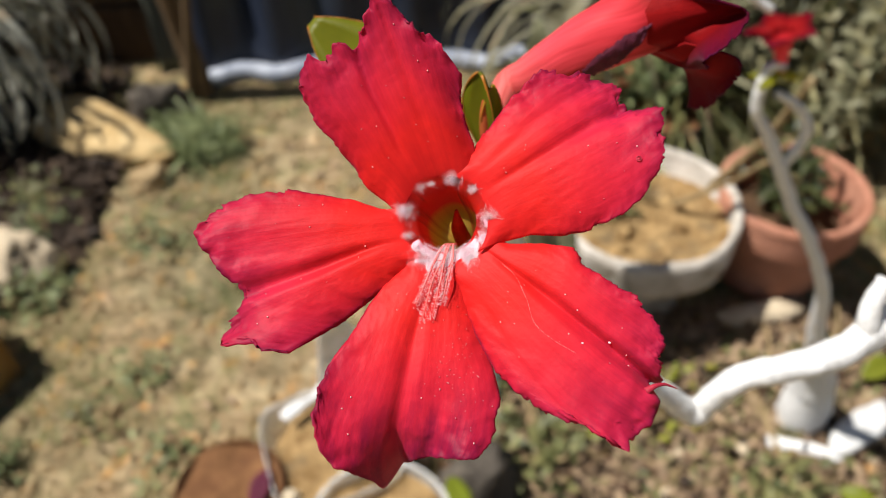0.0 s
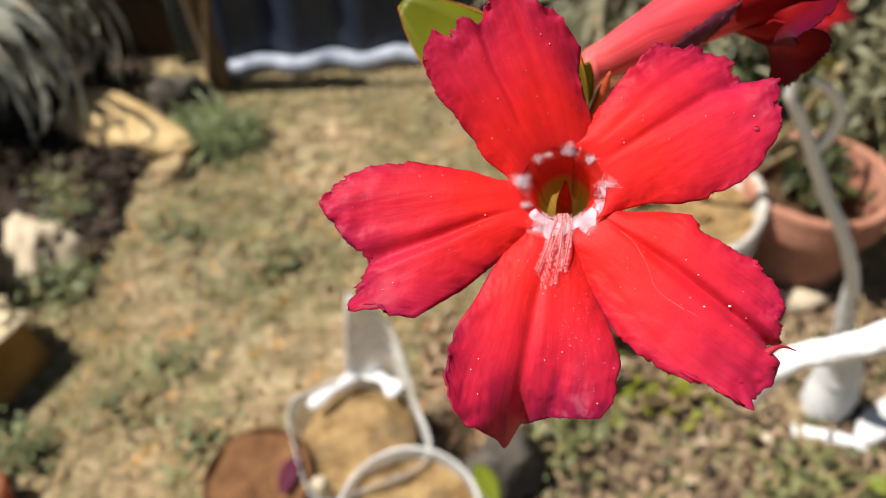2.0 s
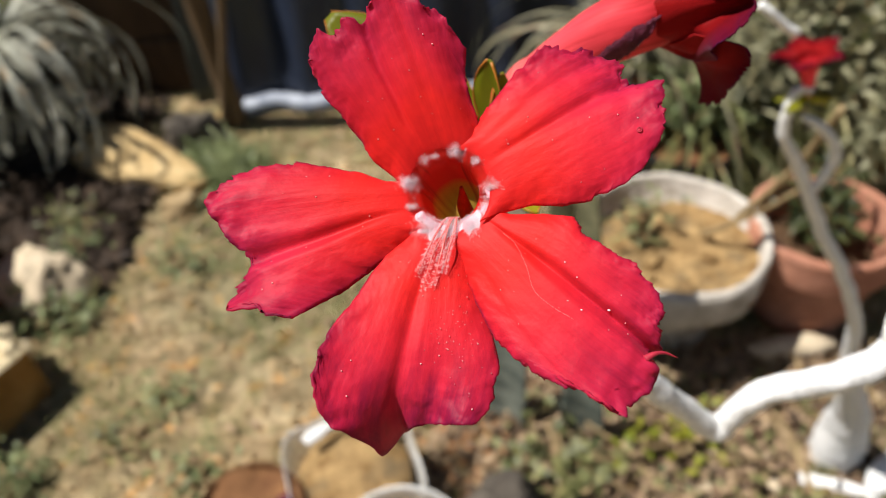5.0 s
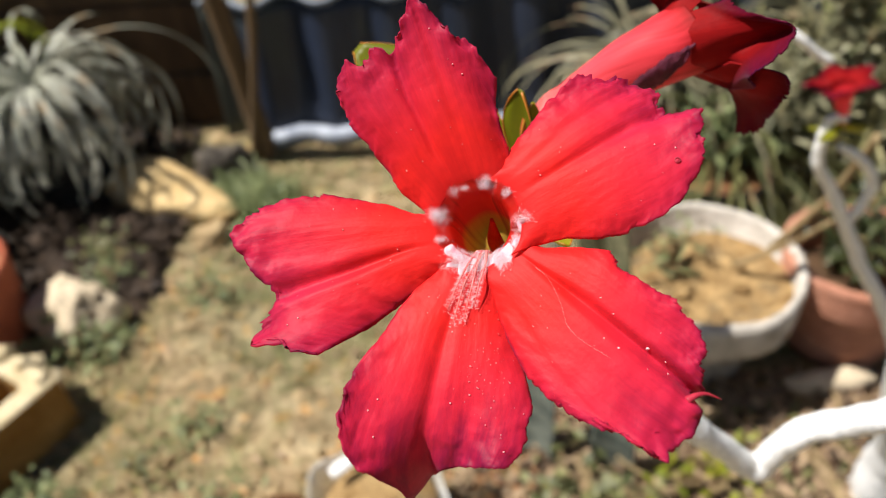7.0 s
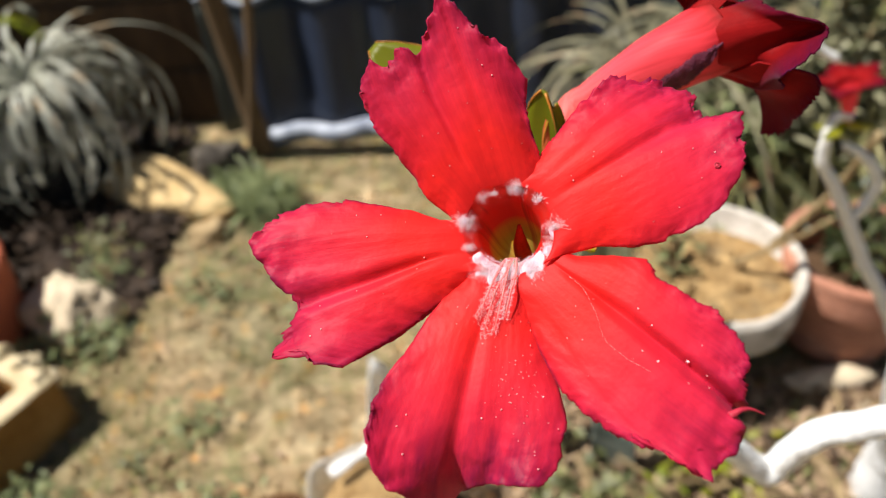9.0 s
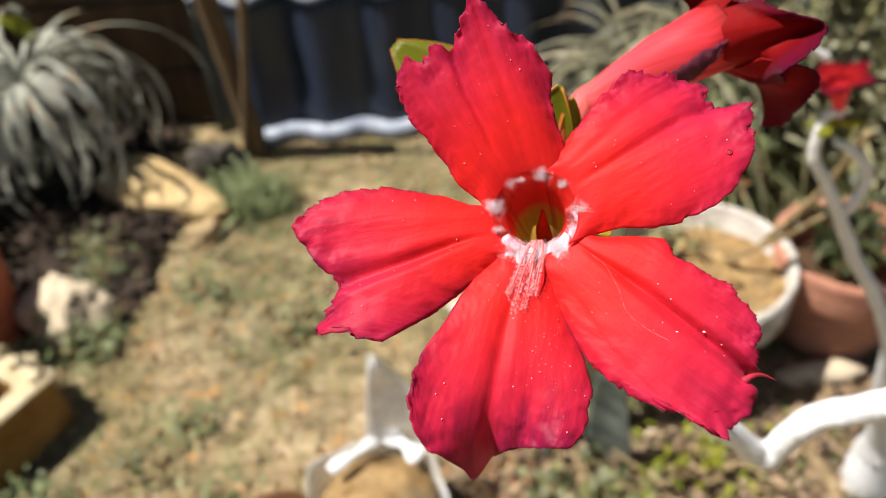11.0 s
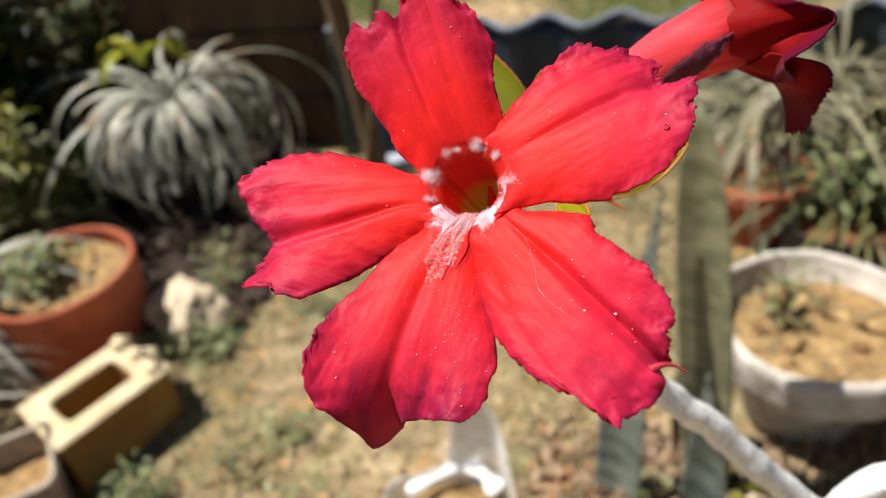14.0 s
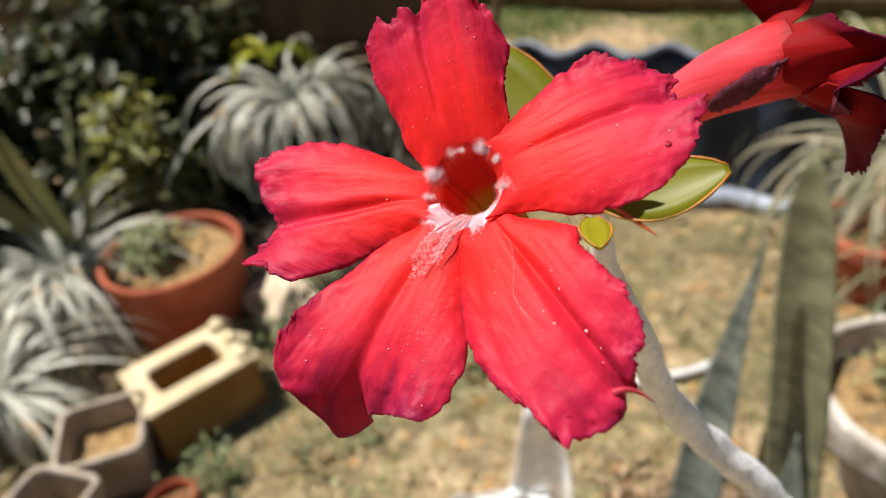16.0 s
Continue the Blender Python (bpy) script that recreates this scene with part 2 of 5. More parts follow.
M_STONEPOT = surface("bleached_cement", (0.48, 0.43, 0.36), (0.76, 0.70, 0.62), 30, 0.9, 0.7, 0.004, 190, (1, 1, 1), 0.2, (0.27, 0.22, 0.16))
M_CEMENT = surface("grey_cement", (0.30, 0.245, 0.18), (0.50, 0.42, 0.33), 26, 0.9, 0.5, 0.002, 220, (1, 1, 1), 0.2)
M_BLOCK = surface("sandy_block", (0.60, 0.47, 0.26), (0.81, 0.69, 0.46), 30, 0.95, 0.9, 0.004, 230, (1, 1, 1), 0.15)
# Brown tone for the block's sides: their shade is painted into the colour.
M_BLOCKSHADE = surface("shaded_block_side", (0.30, 0.15, 0.037), (0.48, 0.275, 0.088), 22, 0.95, 0.9, 0.004, 210, (1, 1, 1), 0.15)
M_YSTONE = surface("yellow_limestone", (0.50, 0.33, 0.135), (0.76, 0.57, 0.30), 26, 0.9, 0.8, 0.004, 150, (1, 1, 1), 0.2)
M_WSTONE = surface("pale_stone", (0.56, 0.44, 0.29), (0.80, 0.68, 0.49), 24, 0.9, 0.8, 0.004, 150, (1, 1, 1), 0.2)
M_DSTONE = surface("grey_stone", (0.06, 0.05, 0.04), (0.16, 0.135, 0.105), 20, 0.9, 0.8, 0.004, 140)
M_SAND = surface("potting_sand", (0.24, 0.135, 0.05), (0.66, 0.44, 0.20), 48, 0.95, 1.0, 0.008, 170, (1, 1, 1), 0.15, (0.24, 0.17, 0.09))
M_BROWNSOIL = surface("red_brown_soil", (0.14, 0.06, 0.025), (0.28, 0.135, 0.055), 30, 0.95, 0.9, 0.004, 230)
# Soil tone darkened to carry the shade down inside the pots.
M_DARKSOIL = surface("shaded_dark_soil", (0.05, 0.028, 0.014), (0.14, 0.075, 0.035), 30, 0.95, 0.9, 0.004, 230)
M_BLACKPOT = surface("black_plastic", (0.012, 0.012, 0.013), (0.03, 0.03, 0.03), 30, 0.5, 0.2, 0.001)
M_DULLBLADE = leafy("dull_grey_blade", (0.11, 0.107, 0.060), (0.35, 0.32, 0.20), 0.5, 0.25, 20.0, (0.30, 0.21, 0.12))
M_STRAWBLADE = leafy("straw_blade", (0.22, 0.20, 0.085), (0.50, 0.45, 0.23), 0.6, 0.3, 20.0, (0.14, 0.16, 0.05))
M_SILVER = leafy("silver_blade", (0.34, 0.35, 0.28), (0.66, 0.66, 0.56), 0.45, 0.3, 20.0, (0.42, 0.32, 0.2))
# Near-black leaf tone stands in for the shade lying on the litter.
M_MULCH = leafy("shade_dark_mulch", (0.024, 0.014, 0.008), (0.066, 0.040, 0.022), 0.8, 0.1, 30.0)
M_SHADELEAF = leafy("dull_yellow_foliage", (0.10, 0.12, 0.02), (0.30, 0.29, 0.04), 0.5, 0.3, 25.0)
M_GREEN = leafy("green_foliage", (0.022, 0.034, 0.011), (0.10, 0.11, 0.038), 0.45, 0.3, 25.0)
M_WEED = leafy("weed_green", (0.10, 0.13, 0.05), (0.32, 0.36, 0.16), 0.5, 0.3, 25.0)
M_OLIVE = leafy("olive_foliage", (0.08, 0.095, 0.035), (0.27, 0.26, 0.10), 0.5, 0.3, 25.0, (0.22, 0.15, 0.06))
M_GREYOLIVE = leafy("grey_olive_foliage", (0.07, 0.075, 0.03), (0.42, 0.40, 0.25), 0.5, 0.3, 40.0, (0.30, 0.25, 0.14))
M_YELLOWGREEN = leafy("yellow_green_foliage", (0.20, 0.24, 0.02), (0.42, 0.40, 0.04), 0.4, 0.4, 25.0)
M_DRY = leafy("dry_leaf", (0.10, 0.055, 0.03), (0.44, 0.31, 0.185), 0.7, 0.15, 30.0)
M_STRAW = leafy("straw_grass", (0.26, 0.205, 0.095), (0.58, 0.49, 0.275), 0.7, 0.25, 30.0)
M_TURF = leafy("thin_turf", (0.10, 0.125, 0.04), (0.34, 0.33, 0.13), 0.6, 0.25, 30.0)
M_FARGRASS = leafy("sunlit_grass", (0.09, 0.13, 0.03), (0.26, 0.30, 0.09), 0.6, 0.3, 30.0)
M_CLOD = surface("red_brown_clod", (0.30, 0.14, 0.06), (0.52, 0.29, 0.14), 30, 0.95, 0.6, 0.003)
M_PEBBLE = surface("pebble", (0.24, 0.16, 0.075), (0.50, 0.37, 0.20), 30, 0.9, 0.4, 0.002)


def snake_material(name, dark, light):
    n = Nodes(name)
    v = n.coords((1, 1, 1))
    band = n.add("ShaderNodeMapping")
    band.inputs["Scale"].default_value = (26, 26, 70)
    c0 = n.t.nodes.new("ShaderNodeTexCoord")
    n.link(c0.outputs["Object"], band.inputs["Vector"])
    c = n.ramp(n.noise(1.0, 4, 0.6, band.outputs[0]), [(0.38, dark), (0.6, light)])
    c = n.mix(0.4, c, n.ramp(n.noise(160, 4, 0.6, v), [(0.3, (0.6, 0.6, 0.6)), (0.7, (1.2, 1.2, 1.2))]), "MULTIPLY")
    n.set(c, 0.5, 0.35)
    return n.mat


M_SNAKE = snake_material("banded_grey_leaf", (0.14, 0.143, 0.08), (0.26, 0.25, 0.145))
M_SNAKEDARK = snake_material("banded_blue_grey_leaf", (0.075, 0.092, 0.080), (0.20, 0.22, 0.18))


def ground_material():
    n = Nodes("dry_yard")
    v = n.coords()
    big = n.noise(3.2, 6, 0.62, v)
    mid = n.noise(26, 6, 0.65, v)
    fine = n.noise(260, 6, 0.7, v)
    sand = n.ramp(mid, [(0.32, (0.20, 0.135, 0.070)), (0.5, (0.43, 0.31, 0.18)), (0.66, (0.71, 0.545, 0.34))])
    turf = n.ramp(mid, [(0.32, (0.07, 0.07, 0.035)), (0.66, (0.35, 0.30, 0.175))])
    c = n.mix(n.ramp(big, [(0.42, (0, 0, 0)), (0.6, (0.85, 0.85, 0.85))]), sand, turf)
    c = n.mix(0.6, c, n.ramp(fine, [(0.3, (0.5, 0.5, 0.5)), (0.72, (1.3, 1.3, 1.3))]), "MULTIPLY")
    c = n.mix(0.75, c, n.ramp(n.noise(85, 4, 0.6, v), [(0.34, (0.45, 0.47, 0.42)), (0.64, (1.35, 1.3, 1.25))]), "MULTIPLY")
    moss = n.ramp(n.noise(17, 4, 0.6, n.coords((1, 1, 3))), [(0.50, (0, 0, 0)), (0.64, (0.75, 0.75, 0.75))])
    c = n.mix(moss, c, n.mix(1.0, c, (0.60, 0.74, 0.58), "MULTIPLY"))
    clay = n.ramp(n.noise(30, 3, 0.55, n.coords((1, 1, 5))), [(0.57, (0, 0, 0)), (0.66, (0.85, 0.85, 0.85))])
    c = n.mix(clay, c, n.mix(1.0, c, (1.40, 1.00, 0.62), "MULTIPLY"))
    n.set(c, 0.95, 0.15)
    n.bump(fine, 0.8, 0.006)
    return n.mat


M_GROUND = ground_material()


def clear_plastic():
    n = Nodes("milky_plastic")
    n.set((0.80, 0.79, 0.75), 0.35, 0.5)
    t = n.t.nodes.new("ShaderNodeBsdfTransparent")
    m = n.t.nodes.new("ShaderNodeMixShader")
    n.link(n.ramp(n.noise(24, 4, 0.6, n.coords()), [(0.35, (0.36, 0.36, 0.36)), (0.65, (0.80, 0.80, 0.80))]), m.inputs[0])
    n.link(t.outputs[0], m.inputs[1])
    n.link(n.bsdf.outputs[0], m.inputs[2])
    n.link(m.outputs[0], n.out.inputs["Surface"])
    return n.mat


M_PLASTIC = clear_plastic()
M_WHITE = surface("white_paint_flake", (0.62, 0.62, 0.60), (0.85, 0.85, 0.83), 40, 0.7, 0.3, 0.001)


# ---- building helpers ----
ROOT_AT = {}


def thing(name, at, label, category, group="", kind=""):
    ob = new(name)
    ob.empty_display_size = 0.02
    ob.location = at
    ROOT_AT[ob.name] = Vector(at)
    return tagged(ob, label, category, group, kind)


def mesh_of(name, bm, material, smooth=True):
    me = bpy.data.meshes.new(name)
    bm.normal_update()
    bm.to_mesh(me)
    bm.free()
    if smooth:
        me.polygons.foreach_set("use_smooth", [True] * len(me.polygons))
    me.materials.append(material)
    return me


def part(name, bm, material, parent, label="", smooth=True):
    """One mesh under a thing or a part; the bmesh is in world metres."""
    at = ROOT_AT[parent.name]
    bmesh.ops.translate(bm, verts=bm.verts, vec=-at)
    ob = new(name, mesh_of(name, bm, material, smooth))
    ob.parent = parent
    ROOT_AT[ob.name] = at
    return tagged(ob, label) if label else ob


def lone(name, bm, material, at, label, category, group="", kind="", smooth=True):
    """A thing that is one mesh."""
    at = Vector(at)
    bmesh.ops.translate(bm, verts=bm.verts, vec=-at)
    ob = new(name, mesh_of(name, bm, material, smooth))
    ob.location = at
    ROOT_AT[ob.name] = at
    return tagged(ob, label, category, group, kind)


def spline(points, n):
    """Catmull-Rom through points (rows of any width), n samples."""
    p = np.array(points, float)
    p = np.vstack([2 * p[0] - p[1], p, 2 * p[-1] - p[-2]])
    out = []
    for t in np.linspace(0, len(p) - 3 - 1e-9, n):
        i, f = int(t), t - int(t)
        a, b, c, d = p[i : i + 4]
        out.append(0.5 * (2 * b + (c - a) * f + (2 * a - 5 * b + 4 * c - d) * f * f + (3 * b - a - 3 * c + d) * f**3))
    return np.array(out)


def sweep(bm, points, radii, rings=24, seg=10, lumps=0.0, scale=40.0, uv=False, cap=True):
    """A tube through points with given radii, made uneven by noise."""
    rows = spline([(*p, r) for p, r in zip(points, radii)], rings)
    layer = bm.loops.layers.uv.verify() if uv else None
    up = Vector((0.31, 0.2, 0.93))
    loops = []
    for i, row in enumerate(rows):
        here = Vector(row[:3])
        ahead = Vector(rows[min(i + 1, rings - 1)][:3]) - Vector(rows[max(i - 1, 0)][:3])
        ahead.normalize()
        side = ahead.cross(up).normalized()
        top = side.cross(ahead)
        ring = []
        for k in range(seg):
            a = 2 * math.pi * k / seg
            d = side * math.cos(a) + top * math.sin(a)
            r = row[3] * (1 + lumps * noise.noise((here + d * row[3] * 1.5) * scale))
            ring.append(bm.verts.new(here + d * r))
        loops.append(ring)
    for i in range(rings - 1):
        for k in range(seg):
            f = bm.faces.new((loops[i][k], loops[i][(k + 1) % seg], loops[i + 1][(k + 1) % seg], loops[i + 1][k]))
            if uv:
                for lp, (uu, vv) in zip(f.loops, ((k, i), (k + 1, i), (k + 1, i + 1), (k, i + 1))):
                    lp[layer].uv = (uu / seg, vv / (rings - 1))
    if cap:
        bm.faces.new(loops[0][::-1])
        bm.faces.new(loops[-1])
    return bm


def lathe(bm, profile, at, seg=40, wobble=0.0, scale=9.0, steps=1, squash=1.0, turn=0.0):
    """A turned body: profile rows of (radius, height); the wall's thickness is in the profile."""
    at = Vector(at)
    loops = []
    rows = profile if steps == 1 else spline(profile, len(profile) * steps)
    for r, h in rows:
        ring = []
        for k in range(seg):
            a = 2 * math.pi * k / seg
            p = Vector((math.cos(a) * r, math.sin(a) * r * squash, h))
            p.rotate(Euler((0, 0, turn)))
            q = 1 + wobble * noise.noise((at + p) * scale)
            ring.append(bm.verts.new(at + Vector((p.x * q, p.y * q, p.z + wobble * 0.25 * r * noise.noise((at + p) * scale * 1.7)))))
        loops.append(ring)
    for a, b in zip(loops, loops[1:]):
        for k in range(seg):
            bm.faces.new((a[k], a[(k + 1) % seg], b[(k + 1) % seg], b[k]))
    bm.faces.new(loops[0][::-1])
    bm.faces.new(loops[-1])
    return bm


def stone_mesh(at, size, seed, rough=0.25, turn=0.0, cuts=4, tilt=0.0, wedge=0.0):
    bm = bmesh.new()
    bmesh.ops.create_icosphere(bm, subdivisions=cuts, radius=1.0)
    m = Matrix.Translation(at) @ Euler((tilt, 0, turn)).to_matrix().to_4x4()
    for v in bm.verts:
        d = v.co.normalized()
        f = 1 + rough * noise.noise(d * 1.4 + Vector((seed, 0, 0))) + rough * 0.45 * noise.noise(d * 3.7 + Vector((0, seed, 0))) + rough * 0.18 * noise.noise(d * 11 + Vector((0, 0, seed)))
        e = Vector([math.copysign(abs(c) ** 0.85, c) for c in d])
        thin = 1 - wedge * (e.x + 0.4)
        v.co = m @ Vector((e.x * size[0] * f, e.y * size[1] * f * thin, e.z * size[2] * f * thin))
    return bm


def strip(bm, spine, widths, normal_hint, fold=0.25, layer=None):
    """A leaf or blade along a spine: three vertices across, folded along the midrib."""
    rows = []
    n = len(spine)
    for i in range(n):
        here = spine[i]
        ahead = (spine[min(i + 1, n - 1)] - spine[max(i - 1, 0)]).normalized()
        side = ahead.cross(normal_hint)
        side = side.normalized() if side.length > 1e-6 else Vector((1, 0, 0))
        up = side.cross(ahead)
        w = widths[i]
        rows.append([bm.verts.new(here - side * w + up * w * fold), bm.verts.new(here), bm.verts.new(here + side * w + up * w * fold)])
    for a, b in zip(rows, rows[1:]):
        bm.faces.new((a[0], a[1], b[1], b[0]))
        bm.faces.new((a[1], a[2], b[2], b[1]))
    return rows


def scatter_rng(seed):
    return random.Random(seed)


# ---- ground ----
def ground_height(x, y):
    near = math.exp(-((x * x + (y - 1) ** 2) / 9.0))
    return near * (0.010 * noise.noise((x * 2.3, y * 2.3, 0.3)) + 0.005 * noise.noise((x * 9, y * 9, 1.7)) + 0.0025 * noise.noise((x * 40, y * 40, 2.2)))


def build_ground():
    n = 230
    u = np.linspace(-1, 1, n)
    xs = np.sign(u) * (np.abs(u) * 1.9 + 300 * np.abs(u) ** 14)
    ys = xs + 1.0
    verts = [(x, y, ground_height(x, y)) for y in ys for x in xs]
    faces = [(j * n + i, j * n + i + 1, (j + 1) * n + i + 1, (j + 1) * n + i) for j in range(n - 1) for i in range(n - 1)]
    me = bpy.data.meshes.new("ground")
    me.from_pydata(verts, [], faces)
    me.polygons.foreach_set("use_smooth", [True] * len(me.polygons))
    me.materials.append(M_GROUND)
    tagged(new("ground", me), "dry sandy yard ground with thin worn turf", "ground", kind="structure")


build_ground()


def on_ground(x, y, lift=0.0):
    return Vector((x, y, ground_height(x, y) + lift))


# ---- the shrub with its red flowers ----
FLOWER_C = Vector((0.002, 0.0875, 0.749))
FLOWER_N = Vector((-0.1089, -0.5793, 0.8078)).normalized()
FLOWER_X = (Vector((1, 0, 0)) - FLOWER_N * FLOWER_N.x).normalized()
FLOWER_Y = FLOWER_N.cross(FLOWER_X)
FLOWER_M = Matrix.Translation(FLOWER_C) @ Matrix((FLOWER_X, FLOWER_Y, FLOWER_N)).transposed().to_4x4() @ Matrix.Diagonal((0.001, 0.001, 0.001, 1))


def petal(bm, m, angle, left, right, tip, slope, tilt=0.0, creases=(), cup=0.0, lift=0.0, throat=6.3, frill=1.35, seed=0.0, curl=0.0, rows=90, cols=90, bends=()):
    """A petal in millimetres about the throat: half widths from base to shoulder on both sides, lengths across the tip,
    a rise along it, folds (place across, depth, width) and a ruffled margin."""
    layer = bm.loops.layers.uv.verify()
    ca, sa = math.cos(radians(angle)), math.sin(radians(angle))
    st = np.linspace(0, 1, len(left))
    wt = np.linspace(-1, 1, len(tip))
    grid = []
    for i in range(rows + 1):
        s = i / rows
        line = []
        for j in range(cols + 1):
            w = 2 * j / cols - 1
            half = np.interp(s, st, left if w > 0 else right)
            b = abs(w) * half * (1 if w > 0 else -1)
            base_b = abs(w) * min(abs(left[0] if w > 0 else right[0]), throat * 0.96) * (1 if w > 0 else -1)
            a0 = math.sqrt(max(throat**2 - base_b**2, 0.3))
            length = np.interp(w, wt, tip)
            a = a0 + (length - a0) * s
            edge = max(abs(w), s) ** 10
            jag = frill * edge * (0.5 * noise.noise((a * 0.4 + seed, b * 0.4, seed)) + 0.75 * (0.25 - abs(noise.noise((a * 0.75, b * 0.75, seed + 4)))) + 0.42 * (0.2 - abs(noise.noise((a * 1.9, b * 1.9, seed + 9)))) + 0.22 * (0.2 - abs(noise.noise((a * 3.7, b * 3.7, seed + 15)))))
            jag *= 0.45 + 1.5 * max(0.0, 0.3 + noise.noise((a * 0.16, b * 0.16, seed + 11)))
            rim = max(abs(w), s) ** 4
            if s > 0.12:
                a += jag * s
                b += 0.7 * jag * min(1, 2 * s - 0.24) * (1 if w > 0 else -1) * abs(w)
            h = lift + slope * (a - throat * 0.6) + tilt * b - 1.3 * math.exp(-(a - a0) / 2.6)
            h += cup * (w * w) * s * 5 - curl * max(s - 0.6, 0) ** 2 * 20
            h -= (1.0 * abs(w) ** 7 + 0.9 * abs(w) ** 4) * min(1, s * 6) * (1 - 0.6 * s)
            for place, depth, wide in creases:
                h -= depth * (0.25 + 0.75 * s) * min(1, s * 3) * math.exp(-(((w - place) / wide) ** 2))
            for place, rise, wide, power in bends:
                h += rise * s**power * math.exp(-(((w - place) / wide) ** 2))
            h += 0.7 * s * noise.noise((a * 0.09 + seed * 3, b * 0.13, 0.5)) + 0.14 * s * noise.noise((a * 0.30, b * 0.36, seed)) + 0.05 * min(1, s * 2.5) * noise.noise((a * 0.16, b * 1.2, seed + 7)) + 0.012 * s * noise.noise((a * 0.5, b * 3.2, seed + 8)) + 0.9 * edge * s * noise.noise((a * 0.42, b * 0.42, seed + 2)) + 0.25 * edge * noise.noise((a * 1.3, b * 1.3, seed + 5)) + rim * min(1, 2 * s) * (0.42 * noise.noise((a * 0.40, b * 0.40, seed + 13)) + 0.10 * noise.noise((a * 1.1, b * 1.1, seed + 14)))
            line.append((bm.verts.new(m @ Vector((a * ca - b * sa, a * sa + b * ca, h))), (0.5 + 0.5 * w, s)))
        grid.append(line)
    for i in range(rows):
        for j in range(cols):
            q = (grid[i][j], grid[i + 1][j], grid[i + 1][j + 1], grid[i][j + 1])
            f = bm.faces.new([v for v, _ in q])
            for lp, (_, uv) in zip(f.loops, q):
                lp[layer].uv = uv
    return bm


def solid(ob, thickness):
    mod = ob.modifiers.new("solid", "SOLIDIFY")
    mod.thickness, mod.offset = thickness, -1.0


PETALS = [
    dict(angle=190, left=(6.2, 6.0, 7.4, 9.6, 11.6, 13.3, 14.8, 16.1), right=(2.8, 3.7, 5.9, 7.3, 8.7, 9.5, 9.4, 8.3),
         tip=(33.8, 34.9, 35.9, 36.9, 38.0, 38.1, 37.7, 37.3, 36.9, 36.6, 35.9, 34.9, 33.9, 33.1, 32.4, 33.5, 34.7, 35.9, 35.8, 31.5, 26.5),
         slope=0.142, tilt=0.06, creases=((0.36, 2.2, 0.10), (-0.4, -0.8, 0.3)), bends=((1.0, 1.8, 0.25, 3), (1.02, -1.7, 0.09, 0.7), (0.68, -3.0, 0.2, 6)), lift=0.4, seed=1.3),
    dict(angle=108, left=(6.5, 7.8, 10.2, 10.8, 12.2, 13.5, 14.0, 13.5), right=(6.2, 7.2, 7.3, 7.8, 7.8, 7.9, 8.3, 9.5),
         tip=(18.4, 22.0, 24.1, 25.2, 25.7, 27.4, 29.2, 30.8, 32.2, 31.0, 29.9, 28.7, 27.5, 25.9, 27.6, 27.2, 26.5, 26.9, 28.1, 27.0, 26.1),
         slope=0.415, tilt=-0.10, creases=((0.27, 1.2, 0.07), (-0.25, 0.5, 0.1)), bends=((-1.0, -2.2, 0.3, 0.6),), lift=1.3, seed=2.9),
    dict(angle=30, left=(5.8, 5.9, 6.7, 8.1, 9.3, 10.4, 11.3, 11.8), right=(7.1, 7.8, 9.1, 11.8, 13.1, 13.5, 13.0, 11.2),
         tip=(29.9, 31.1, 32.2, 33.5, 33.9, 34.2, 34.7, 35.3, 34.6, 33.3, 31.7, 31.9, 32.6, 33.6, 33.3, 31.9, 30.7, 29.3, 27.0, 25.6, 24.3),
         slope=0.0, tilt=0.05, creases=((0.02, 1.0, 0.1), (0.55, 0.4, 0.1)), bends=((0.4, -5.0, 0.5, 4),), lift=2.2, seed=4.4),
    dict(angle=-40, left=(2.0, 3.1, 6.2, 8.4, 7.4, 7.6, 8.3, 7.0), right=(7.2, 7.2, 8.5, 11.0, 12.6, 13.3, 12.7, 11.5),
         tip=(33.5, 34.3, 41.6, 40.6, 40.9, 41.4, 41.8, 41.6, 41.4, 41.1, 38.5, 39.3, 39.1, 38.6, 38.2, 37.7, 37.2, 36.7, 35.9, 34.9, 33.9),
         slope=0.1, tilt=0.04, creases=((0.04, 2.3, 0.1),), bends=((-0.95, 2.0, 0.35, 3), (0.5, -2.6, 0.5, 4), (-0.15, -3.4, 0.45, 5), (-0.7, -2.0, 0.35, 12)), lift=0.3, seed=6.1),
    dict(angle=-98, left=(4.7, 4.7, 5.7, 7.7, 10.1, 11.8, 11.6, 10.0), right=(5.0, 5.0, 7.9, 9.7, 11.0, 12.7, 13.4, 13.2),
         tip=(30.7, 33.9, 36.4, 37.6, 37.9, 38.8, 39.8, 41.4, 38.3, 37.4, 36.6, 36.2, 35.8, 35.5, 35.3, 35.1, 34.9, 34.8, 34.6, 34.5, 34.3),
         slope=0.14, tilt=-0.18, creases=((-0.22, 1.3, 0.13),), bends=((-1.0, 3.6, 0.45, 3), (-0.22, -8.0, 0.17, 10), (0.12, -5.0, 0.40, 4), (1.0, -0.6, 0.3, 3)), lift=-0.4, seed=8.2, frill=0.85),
]


